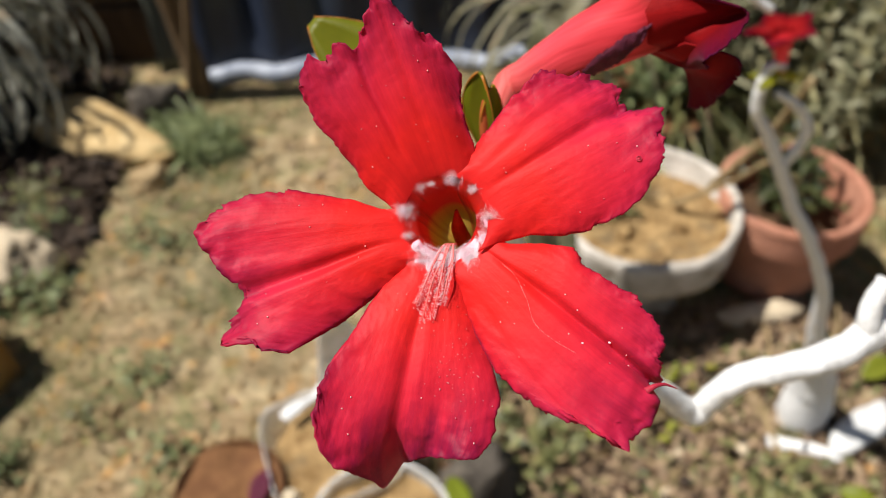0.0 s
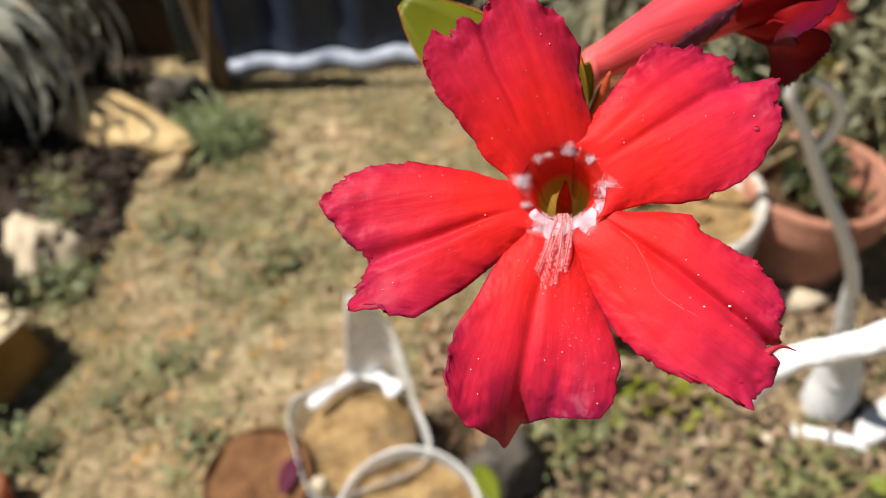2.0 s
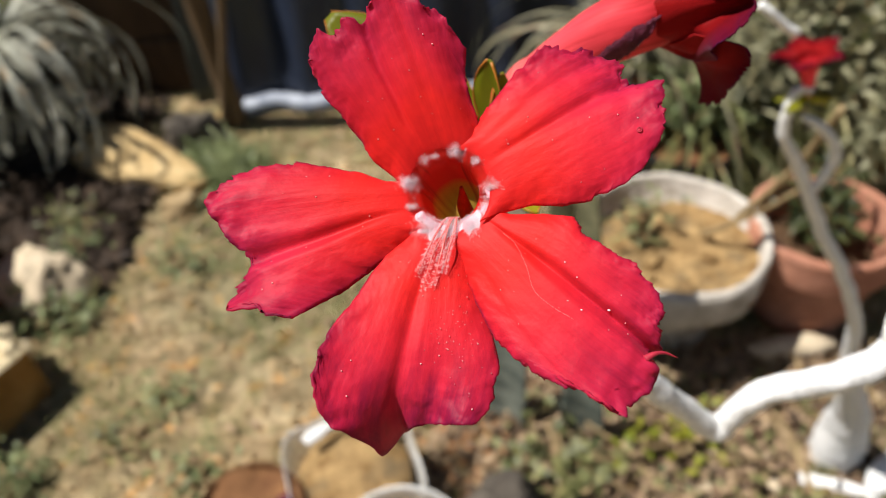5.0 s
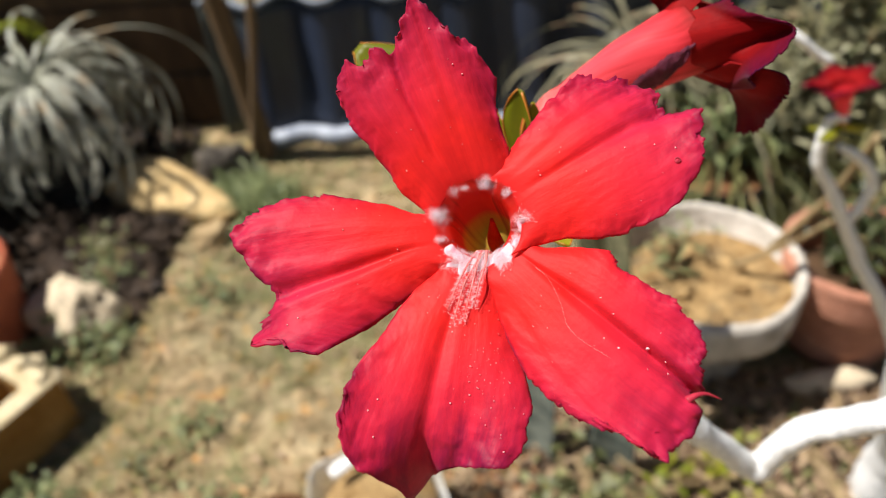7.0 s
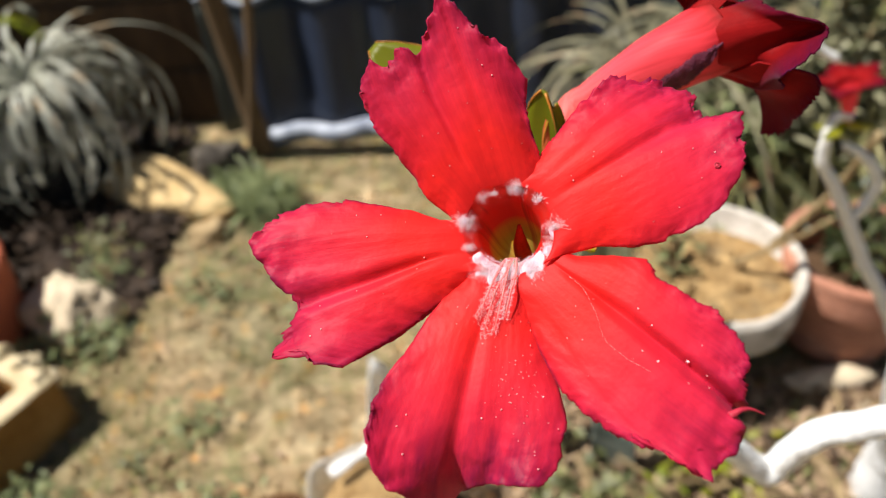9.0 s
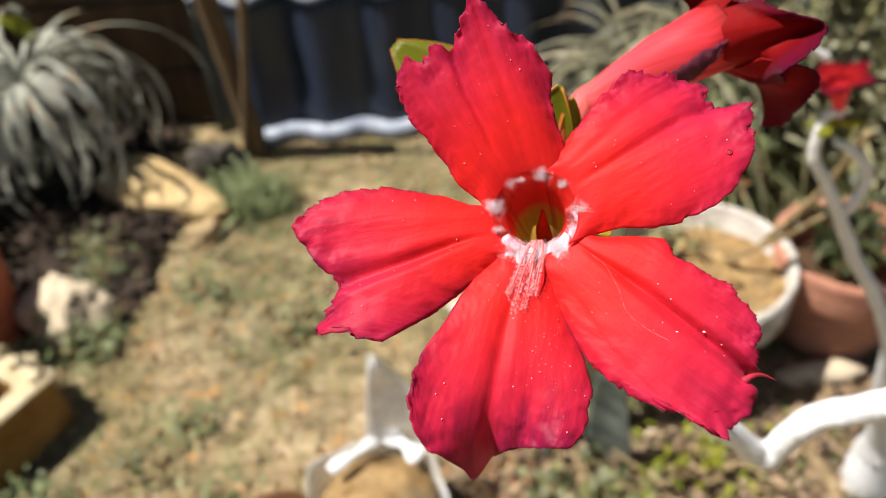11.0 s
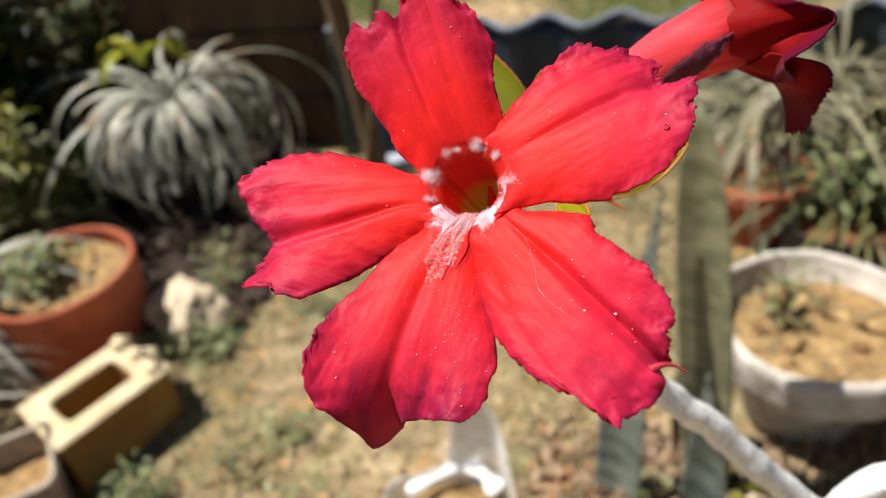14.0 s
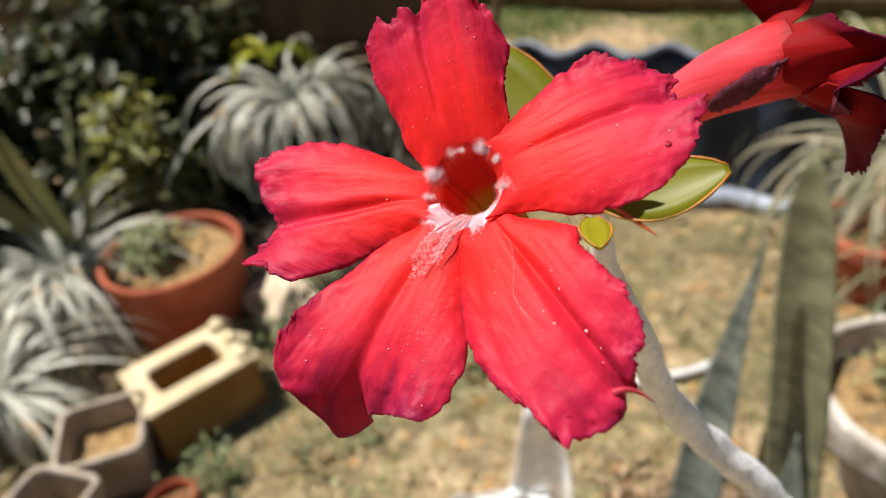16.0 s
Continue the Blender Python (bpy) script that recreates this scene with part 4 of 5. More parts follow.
def build_shrub_leaves():
    t = LEAF_TIP
    blades = [
        ((0.004, 0.133, 0.730), (-0.0285, 0.1490, 0.7490), 0.0095, 0.001, (-0.1, -0.6, 0.8)),
        ((0.008, 0.129, 0.730), (0.0075, 0.1275, 0.7490), 0.0050, 0.000, (-0.7, -0.6, 0.5)),
        ((0.009, 0.129, 0.731), (0.0100, 0.1270, 0.7465), 0.0022, 0.000, (0.3, -0.8, 0.3)),
        ((0.012, 0.127, 0.724), (0.0348, 0.1339, 0.7313), 0.0066, 0.001, (-0.2, -0.6, 0.8)),
        ((0.012, 0.120, 0.725), (0.0165, 0.1090, 0.7260), 0.0030, 0.000, (0.2, -0.4, 0.9)),
    ]
    for root, tip, width, sag, hint in blades:
        leaf = part("leaf", leaf_blade(root, tip, width, sag, hint), M_GREENLEAF, shrub, "young yellow-green leaf with an orange rim")
        solid(leaf, 0.0005)
        bm = bmesh.new()
        root, tip = Vector(root), Vector(tip)
        along = (tip - root).normalized()
        side = along.cross(Vector(hint)).normalized()
        up = side.cross(along)
        n = 12
        for sgn in (-1, 1):
            pts = []
            for i in range(n):
                f = i / (n - 1)
                w = width * (math.sin(math.pi * (0.06 + 0.92 * f)) ** 0.75)
                pts.append(root.lerp(tip, f) + Vector((0, 0, -sag * math.sin(math.pi * f))) + side * w * sgn + up * w * 0.2)
            sweep(bm, pts, [0.00009 + 0.00020 * (0.5 + 0.5 * math.sin(0.9 * i + width * 900)) for i in range(n)], 24, 5)
        part("leaf_rim", bm, M_LEAFRIM, leaf)
    for a, b, r in (((0.009, 0.128, 0.728), (0.0085, 0.1275, 0.7445), 0.0016), ((0.011, 0.127, 0.728), (0.0145, 0.1275, 0.7440), 0.0014), ((0.012, 0.126, 0.726), (0.0240, 0.1230, 0.7210), 0.0005)):
        bm = bmesh.new()
        a, b = Vector(a), Vector(b)
        sweep(bm, [a, a.lerp(b, 0.4), a.lerp(b, 0.75), b], [r * 0.7, r, r * 0.8, r * 0.15], 14, 9)
        part("flower_bud", bm, M_CALYX, shrub, "closed red flower bud")


def build_small_flower():
    base, mouth = yard((0.235, 0.438, 0.538)), yard((0.2275, 0.440, 0.568))
    axis = (mouth - base).normalized()
    bm = bmesh.new()
    pts = [base.lerp(mouth, f) for f in (0, 0.3, 0.65, 1.0)]
    sweep(bm, pts, [0.0022, 0.0036, 0.0058, 0.0084], 16, 18, 0.02, 100, True, False)
    bloom = part("flower", bm, M_TRUMPET, shrub, "small red flower with a pink tube")
    side = axis.cross(Vector((0, 1, 0))).normalized()
    up = side.cross(axis)
    m = Matrix.Translation(mouth) @ Matrix((side, up, axis)).transposed().to_4x4() @ Matrix.Diagonal((0.001, 0.001, 0.001, 1))
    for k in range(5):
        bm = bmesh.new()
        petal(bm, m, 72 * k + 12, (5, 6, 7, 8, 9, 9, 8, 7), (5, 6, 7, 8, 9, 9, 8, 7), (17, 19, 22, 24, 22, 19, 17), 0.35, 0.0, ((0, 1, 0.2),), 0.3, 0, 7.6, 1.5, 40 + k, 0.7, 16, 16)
        part("petal", bm, M_PETAL_SHADED, bloom)
    for k in range(5):
        a = k * 1.26
        foot = yard((0.233, 0.438, 0.540))
        tip = foot + Vector((0.020 * math.cos(a), 0.020 * math.sin(a), -0.004 + 0.008 * math.sin(k * 2.0)))
        part("leaf", leaf_blade(foot, tip, 0.0036, 0.002, (0, 0, 1)), M_GREENLEAF, shrub)


build_shrub_wood()
build_main_flower()
build_side_flower()
build_shrub_leaves()
build_small_flower()


# ---- pots, block and stones ----
def pot(name, at, radius, height, material, label, soil, soil_depth, wall=0.012, taper=0.72, rim=0.0, rim_h=0.03, wobble=0.0, soil_label="dry sandy soil", scale=9.0, group="potted plants"):
    at = Vector(at)
    ob = thing(name, at, label, "flower pot", group)
    rb = radius * taper
    rr = radius + rim
    prof = [(rb * 0.9, 0.0), (rb, 0.004)]
    if rim > 0:
        low = height - rim_h
        for f in (0.25, 0.5, 0.75):
            r = rb + (radius - rb) * f
            prof += [(r, low * f - 0.004), (r - 0.0014, low * f), (r + 0.0004, low * f + 0.004)]
        prof += [(radius, low), (rr - 0.001, low + 0.002), (rr, low + 0.005), (rr, low + rim_h * 0.52), (rr - 0.0018, low + rim_h * 0.56), (rr, low + rim_h * 0.60)]
    else:
        prof += [(rb + (radius - rb) * 0.5, height * 0.5)]
    prof += [(rr, height - 0.004), (rr - 0.003, height), (rr - wall + 0.003, height), (rr - wall, height - 0.004)]
    prof += [(radius - wall, height - soil_depth - 0.01), (0.01, height - soil_depth - 0.012)]
    bm = bmesh.new()
    lathe(bm, prof, at, 72, wobble, scale)
    part("body", bm, material, ob, smooth=False)
    bm = bmesh.new()
    r = radius - wall * 0.8 - (radius - rb) * soil_depth / height
    rings = []
    for i in range(9):
        ring = []
        for k in range(32):
            a = 2 * math.pi * k / 32
            q = r * i / 8
            p = at + Vector((q * math.cos(a), q * math.sin(a), height - soil_depth + 0.012 * noise.noise((at.x * 3 + q * 22 * math.cos(a), q * 22 * math.sin(a), 3.1)) + 0.004 * noise.noise((q * 90 * math.cos(a), q * 90 * math.sin(a), at.y))))
            ring.append(bm.verts.new(p))
        rings.append(ring)
    for a, b in zip(rings, rings[1:]):
        for k in range(32):
            bm.faces.new((a[k], a[(k + 1) % 32], b[(k + 1) % 32], b[k]))
    bmesh.ops.remove_doubles(bm, verts=bm.verts, dist=1e-5)
    part("soil", bm, soil, ob, soil_label)
    return ob


pot("flower_pot", (-0.857, 0.757, 0), 0.122, 0.155, M_TERRA, "orange terracotta pot of dry soil and seedlings", M_SAND, 0.03, 0.010, 0.84, 0.0)
pot("flower_pot", (0.462, 0.732, 0), 0.088, 0.165, M_TERRA_OLD, "faded terracotta pot with a thick rim", M_DARKSOIL, 0.055, 0.012, 0.76, 0.009, 0.052)
pot("flower_pot", (0.245, 1.125, 0), 0.085, 0.12, M_TERRA, "orange terracotta pot beside the corrugated sheet", M_BROWNSOIL, 0.02, 0.010, 0.75, 0.004)
pot("flower_pot", (0.365, 1.055, 0), 0.096, 0.085, M_BLACKPOT, "low dark plastic pot of weeds behind the bowl", M_BROWNSOIL, 0.015, 0.005, 0.85)
pot("flower_pot", (-0.85, 1.20, 0), 0.11, 0.21, M_BLACKPOT, "black plastic pot under the grassy clump", M_DARKSOIL, 0.02, 0.006, 0.8)


def cement_bowl(at, radius, height):
    """A cast bowl: an upright faceted band round the mouth, a thin lip and a foot drawn in below; sand slopes up to the front."""
    at = Vector(at)
    ob = thing("cement_bowl", at, "round bleached cement bowl filled with coarse sand", "flower pot", "potted plants")
    prof = [(radius * 0.52, 0.0), (radius * 0.58, 0.008), (radius * 0.60, height * 0.30), (radius * 0.78, height * 0.60), (radius * 0.97, height * 0.66), (radius, height * 0.72), (radius * 1.0, height * 0.93), (radius * 0.985, height), (radius * 0.935, height * 1.005), (radius * 0.915, height * 0.97), (radius * 0.87, height * 0.62), (0.01, height * 0.55)]
    bm = bmesh.new()
    lathe(bm, prof, at, 56, 0.06, 17.0)
    part("body", bm, M_STONEPOT, ob)
    bm = bmesh.new()
    rings = []
    for i in range(15):
        q = radius * 0.90 * i / 14
        ring = []
        for k in range(40):
            a = 2 * math.pi * k / 40
            x, y = q * math.cos(a), q * math.sin(a)
            h = height * 0.80 - 0.10 * y + 0.05 * x + 0.010 * noise.noise((x * 26, y * 26, 3.1)) + 0.005 * noise.noise((x * 80, y * 80, 1.4))
            ring.append(bm.verts.new(at + Vector((x, y, min(h, height * 0.97)))))
        rings.append(ring)
    for a, b in zip(rings, rings[1:]):
        for k in range(40):
            bm.faces.new((a[k], a[(k + 1) % 40], b[(k + 1) % 40], b[k]))
    bmesh.ops.remove_doubles(bm, verts=bm.verts, dist=1e-5)
    part("soil", bm, M_SAND, ob, "coarse dry sand")
    rng = scatter_rng(93)
    for _ in range(9):
        a, q = rng.uniform(0, 6.28), radius * rng.uniform(0.1, 0.75)
        x, y, r = q * math.cos(a), q * math.sin(a), rng.uniform(0.004, 0.010)
        part("clod", stone_mesh(at + Vector((x, y, height * 0.80 - 0.10 * y + 0.05 * x + r * 0.3)), (r * 1.3, r, r * 0.8), a * 5, 0.4, a, 2), M_SAND, ob)
    return ob


cement_bowl((0.258, 0.714, 0), 0.123, 0.172)


def block(at, size, turn):
    """A hollow block: four walls round one core, with a broken corner."""
    sx, sy, sz = size
    ob = thing("hollow_block", at, "sandy hollow concrete block with a chipped end", "building block")
    m = Matrix.Translation(at) @ Matrix.Rotation(turn, 4, "Z")
    wall = 0.033
    bm = bmesh.new()
    n = 5
    def ringpts(hx, hy, r):
        out = []
        for cx, cy, a0 in ((hx, hy, 0), (-hx, hy, 90), (-hx, -hy, 180), (hx, -hy, 270)):
            for k in range(n):
                a = radians(a0 + 90 * k / (n - 1))
                out.append((cx - math.copysign(r, cx) + r * math.cos(a), cy - math.copysign(r, cy) + r * math.sin(a)))
        return out
    loops = []
    for hx, hy, r, z in ((sx / 2, sy / 2, 0.004, 0), (sx / 2, sy / 2, 0.004, sz * 0.33), (sx / 2, sy / 2, 0.004, sz * 0.66), (sx / 2, sy / 2, 0.004, sz - 0.003), (sx / 2 - 0.003, sy / 2 - 0.003, 0.004, sz), (sx / 2 - wall + 0.002, sy / 2 - wall + 0.002, 0.012, sz), (sx / 2 - wall, sy / 2 - wall, 0.012, sz - 0.003), (sx / 2 - wall - 0.003, sy / 2 - wall - 0.003, 0.012, 0.004)):
        loops.append([bm.verts.new(m @ Vector((x + 0.0022 * noise.noise((x * 60, y * 60, z * 60)), y + 0.0022 * noise.noise((x * 55, y * 55, z * 55 + 7)), z))) for x, y in ringpts(hx, hy, r)])
    spots = [[v.co.copy() for v in ring] for ring in loops]
    for i, (a, b) in enumerate(zip(loops, loops[1:])):
        for k in range(len(a) if i not in (3, 4, 5) else 0):
            bm.faces.new((a[k], a[(k + 1) % len(a)], b[(k + 1) % len(a)], b[k]))
    # Sides take the shaded brown, the top keeps the block's own sandy tone.
    part("body", bm, M_BLOCKSHADE, ob, smooth=False)
    top = bmesh.new()
    rings = [[top.verts.new(p) for p in ring] for ring in spots[3:7]]
    for a, b in zip(rings, rings[1:]):
        for k in range(len(a)):
            top.faces.new((a[k], a[(k + 1) % len(a)], b[(k + 1) % len(a)], b[k]))
    part("top_face", top, M_BLOCK, ob, "pale sandy top of the block", smooth=False)
    # crumbled mortar on one end
    for dx, dy, dz, s in ((sx * 0.50, -sy * 0.18, sz * 0.66, 0.018), (sx * 0.52, sy * 0.12, sz * 0.70, 0.020), (sx * 0.46, sy * 0.36, sz * 0.98, 0.016), (sx * 0.47, sy * 0.02, sz * 1.0, 0.012), (sx * 0.45, -sy * 0.34, sz * 0.98, 0.013)):
        part("mortar_lump", stone_mesh(m @ Vector((dx, dy, dz)), (s, s, s * 0.8), dx * 90, 0.5, 0.4, 3), M_BLOCK, ob)
    return ob


block((-0.700, 0.572, 0.0), (0.168, 0.128, 0.092), radians(62))


def square_planter(at, size, height, turn, label, fill):
    ob = thing("square_planter", at, label, "planter", "potted plants")
    m = Matrix.Translation(at) @ Matrix.Rotation(turn, 4, "Z")
    bm = bmesh.new()
    n, loops = 6, []
    h = size / 2
    for hx, r, z in ((h * 0.84, 0.012, 0), (h * 0.93, 0.014, height * 0.5), (h * 0.98, 0.015, height - 0.018), (h * 1.06, 0.018, height - 0.016), (h * 1.06, 0.018, height - 0.003), (h * 1.03, 0.018, height), (h * 0.92, 0.014, height), (h * 0.89, 0.014, height - 0.004), (h * 0.82, 0.012, height * 0.35)):
        ring = []
        for cx, cy, a0 in ((hx, hx, 0), (-hx, hx, 90), (-hx, -hx, 180), (hx, -hx, 270)):
            for k in range(n):
                a = radians(a0 + 90 * k / (n - 1))
                p = Vector((cx - math.copysign(r, cx) + r * math.cos(a), cy - math.copysign(r, cy) + r * math.sin(a), z))
                ring.append(bm.verts.new(m @ (p + Vector((0.002 * noise.noise(p * 30), 0.002 * noise.noise(p * 31 + Vector((3, 0, 0))), 0)))))
        loops.append(ring)
    for a, b in zip(loops, loops[1:]):
        for k in range(len(a)):
            bm.faces.new((a[k], a[(k + 1) % len(a)], b[(k + 1) % len(a)], b[k]))
    bm.faces.new(loops[0][::-1])
    bm.faces.new(loops[-1])
    part("body", bm, M_CEMENT, ob, smooth=False)
    bm = bmesh.new()
    g = 14
    vs = [[bm.verts.new(m @ Vector((h * 1.62 * (i / g - 0.5), h * 1.62 * (j / g - 0.5), height * 0.52 + 0.006 * noise.noise((i * 0.5, j * 0.5, at[0] * 9))))) for i in range(g + 1)] for j in range(g + 1)]
    for j in range(g):
        for i in range(g):
            bm.faces.new((vs[j][i], vs[j][i + 1], vs[j + 1][i + 1], vs[j + 1][i]))
    part("soil", bm, fill, ob, "dry sandy soil")
    return ob


square_planter((-0.738, 0.433, 0.0), 0.116, 0.092, radians(40), "small square grey cement planter with dry soil", M_SAND)
square_planter((-0.690, 0.300, 0.0), 0.100, 0.118, radians(6), "weathered grey cement planter full of sand", M_SAND)
pot("flower_pot", (-0.596, 0.392, 0), 0.034, 0.050, M_TERRA, "small red clay pot beside the planter", M_BROWNSOIL, 0.012, 0.006, 0.75)

lone("yellow_stone", stone_mesh((-0.638, 1.128, 0.022), (0.160, 0.068, 0.046), 3.9, 0.14, -0.50, 4, 0.10, 0.30), M_YSTONE, (-0.640, 1.132, 0), "long rough yellow stone lying on the turf", "stone", "garden stones")
lone("pale_stone", stone_mesh((-0.690, 0.800, 0.034), (0.072, 0.054, 0.046), 5.5, 0.40, -0.35, 4, 0.25), M_WSTONE, (-0.700, 0.800, 0), "pale broken stone beside the orange pot", "stone", "garden stones")
lone("grey_stone", stone_mesh((-0.548, 1.200, 0.03), (0.060, 0.040, 0.050), 9.4, 0.4, 0.3), M_DSTONE, (-0.548, 1.200, 0), "grey stone at the foot of the post", "stone", "garden stones")
lone("grey_stone", stone_mesh((0.022, 0.405, 0.03), (0.045, 0.032, 0.05), 12.4, 0.3, 0.3), M_DSTONE, (0.022, 0.405, 0), "grey cement lump beside the round tub", "stone", "garden stones")
lone("pale_stone", stone_mesh((-0.185, 0.366, 0.05), (0.016, 0.013, 0.05), 6.5, 0.25, 0.2, 3), M_WSTONE, (-0.185, 0.366, 0), "upright pale stone between the tubs", "stone", "garden stones")
lone("brown_stone", stone_mesh((-0.525, 1.010, 0.01), (0.035, 0.028, 0.022), 2.4, 0.4, 0.9, 3), M_PEBBLE, (-0.525, 1.010, 0), "small brown stone on the turf", "stone", "garden stones")
lone("white_shard", stone_mesh((0.424, 0.640, 0.016), (0.056, 0.018, 0.014), 7.7, 0.22, 0.10, 3), M_WSTONE, (0.424, 0.640, 0), "long white stone shard in front of the pots", "stone", "garden stones")
lone("white_shard", stone_mesh((0.482, 0.452, 0.026), (0.050, 0.020, 0.010), 4.7, 0.25, 0.5, 3), M_WHITE, (0.482, 0.452, 0), "flat white painted wood scrap on the litter", "scrap")

# ---- fence sheet, posts, boards ----
def corrugated(x0, x1, y, z0, z1, pitch, depth):
    ob = thing("corrugated_sheet", ((x0 + x1) / 2, y, z0), "dark blue corrugated sheet standing on edge", "fence")
    n, rows = 210, 8
    bm = bmesh.new()
    grid = []
    for j in range(rows + 1):
        z = z0 + 0.012 + (z1 - z0 - 0.012) * j / rows
        grid.append([bm.verts.new((x0 + (x1 - x0) * i / n, y + depth * math.sin(2 * math.pi * (x1 - x0) * i / n / pitch) + 0.045 * (j / rows), z)) for i in range(n + 1)])
    for a, b in zip(grid, grid[1:]):
        for i in range(n):
            bm.faces.new((a[i], a[i + 1], b[i + 1], b[i]))
    solid(part("panel", bm, M_SHEET, ob), 0.005)
    for z, lift, r in ((z0 + 0.017, -0.010, 0.019), (z1, 0.045, 0.008)):
        bm = bmesh.new()
        pts = [(x0 + (x1 - x0) * i / 90, y + lift - 0.006 + (0.5 if z < 0.1 else 1.0) * depth * math.sin(2 * math.pi * (x1 - x0) * i / 90 / pitch), z + (0.003 if z < 0.1 else 0.007) * math.sin(2 * math.pi * (x1 - x0) * i / 90 / pitch)) for i in range(8 if z < 0.1 else 0, 91)]
        sweep(bm, pts, [r] * len(pts), 260, 8, 0.15, 40)
        part("edge_strip", bm, M_SHEETLIP if z < 0.1 else M_SHEETTOP, ob, "pale wavy edge of the sheet" if z < 0.1 else "dull blue-grey top edge of the sheet")
    return ob


corrugated(-0.58, 0.62, 1.345, 0.0, 0.290, 0.140, 0.013)


def pole(name, a, b, r0, r1, label, material, category="post"):
    bm = bmesh.new()
    a, b = Vector(a), Vector(b)
    mid = a.lerp(b, 0.5) + Vector((0.01, 0, 0))
    sweep(bm, [a, mid, b], [r0, (r0 + r1) / 2, r1], 30, 12, 0.14, 30)
    return lone(name, bm, material, a, label, category)


pole("wooden_post", (-0.486, 1.285, -0.02), (-0.534, 1.29, 0.62), 0.022, 0.020, "rough brown wooden post leaning by the sheet", M_WOOD)
pole("thin_stake", (-0.512, 1.262, -0.02), (-0.384, 1.27, 0.62), 0.009, 0.008, "thin brown stake beside the post", M_WOOD)
pole("fence_rail", (-1.6, 2.62, 0.06), (1.4, 2.46, 0.05), 0.055, 0.055, "brown timber rail lying beyond the sheet", M_WOOD, "rail")
pole("dry_stick", (0.335, 0.712, 0.185), (0.366, 0.620, 0.408), 0.0052, 0.004, "tan dry stick leaning out of the cement pot", M_STICK, "stick")
pole("dry_stick", (0.300, 0.725, 0.150), (0.372, 0.660, 0.272), 0.0040, 0.0028, "thin green-brown stick across the cement pot", M_STICK, "stick")
pole("dry_stick", (-0.075, 0.79, 0.012), (0.05, 0.88, 0.012), 0.007, 0.006, "short pale stick lying on the turf", M_WHITE, "stick")
pole("pale_root", (0.368, 0.446, 0.012), (0.446, 0.418, 0.016), 0.009, 0.006, "pale root lying at the shrub's foot", M_BARK, "root")


def board_wall():
    ob = thing("board_wall", (-1.38, 1.43, 0), "dark brown weathered board wall", "wall", kind="structure")
    for k in range(5):
        bm = bmesh.new()
        bmesh.ops.create_cube(bm, size=1.0)
        for v in bm.verts:
            v.co = Vector((-1.38 + v.co.x * 1.58, 1.43 + v.co.y * 0.03 + 0.004 * (k % 2), 0.055 + k * 0.155 + v.co.z * 0.149))
        bmesh.ops.bevel(bm, geom=bm.edges, offset=0.004, segments=2, affect="EDGES")
        part("board", bm, M_DARKWOOD, ob, smooth=False)


board_wall()


# ---- plants ----
def blade_mesh(length, rise, width, seed, droop=1.0):
    """An arching strap leaf that grows along +x from the origin."""
    rng = scatter_rng(seed)
    bm = bmesh.new()
    n = 12
    spine = []
    for i in range(n):
        f = i / (n - 1)
        ang = rise - droop * 2.1 * f
        if i == 0:
            spine.append(Vector((0, 0, 0)))
        else:
            spine.append(spine[-1] + Vector((math.cos(ang), 0.12 * rng.uniform(-1, 1) * f, math.sin(ang))) * length / (n - 1))
    widths = [width * (0.65 + 0.5 * math.sin(math.pi * min(f * 1.1, 1))) * (1 - f**4) + 0.0006 for f in (i / (n - 1) for i in range(n))]
    strip(bm, spine, widths, Vector((0, 0.15, 1)), 0.35)
    return bm


def grass_clump(name, at, size, count, seed, material, label, width=0.006, variants=7, lean=(0, 0), low=0.1, high=1.2, droop=1.0):
    rng = scatter_rng(seed)
    ob = thing(name, at, label, "grassy plant", "strap-leaved clumps")
    meshes = []
    for v in range(variants):
        f = v / (variants - 1)
        meshes.append(mesh_of("leaf", blade_mesh(size * (0.6 + 0.7 * rng.random()), low + (high - low) * f, width * (0.7 + 0.6 * rng.random()), seed * 50 + v, droop * (0.8 + 0.6 * rng.random())), material))
    for k in range(count):
        leaf = new("leaf", meshes[k % variants])
        leaf.parent = ob
        a = 2.39996 * k + rng.uniform(-0.4, 0.4)
        s = rng.uniform(0.55, 1.2)
        leaf.matrix_basis = Matrix.Translation((0.02 * size * math.cos(a) * rng.uniform(0, 3), 0.02 * size * math.sin(a) * rng.uniform(0, 3), rng.uniform(0, 0.02))) @ Euler((lean[0] + rng.uniform(-0.35, 0.35), lean[1] + rng.uniform(-0.4, 0.35), a)).to_matrix().to_4x4() @ Matrix.Diagonal((s, s, s, 1))
    return ob


grass_clump("strap_leaf_plant", (-0.86, 1.20, 0.21), 0.34, 220, 3, M_SILVER, "arching silver-green strap leaves in a black pot", 0.0046, 20, (0, 0), 0.1, 1.25, 1.45)
grass_clump("strap_leaf_plant", (-0.91, 1.22, 0.30), 0.18, 6, 61, M_YELLOWGREEN, "yellow-green arching leaves among the silvery ones", 0.010, 7, (0, 0), 0.9, 1.5, 1.3)
grass_clump("strap_leaf_plant", (-1.07, 0.70, 0.09), 0.33, 230, 4, M_SILVER, "silvery arching clump beside the orange pot", 0.0036, 18, (0, 0), 0.1, 1.25, 1.15)
grass_clump("strap_leaf_plant", (-0.985, 0.46, 0.05), 0.25, 170, 5, M_SILVER, "drooping silvery clump over the planters", 0.0036, 16, (0, 0), 0.1, 1.2, 1.15)
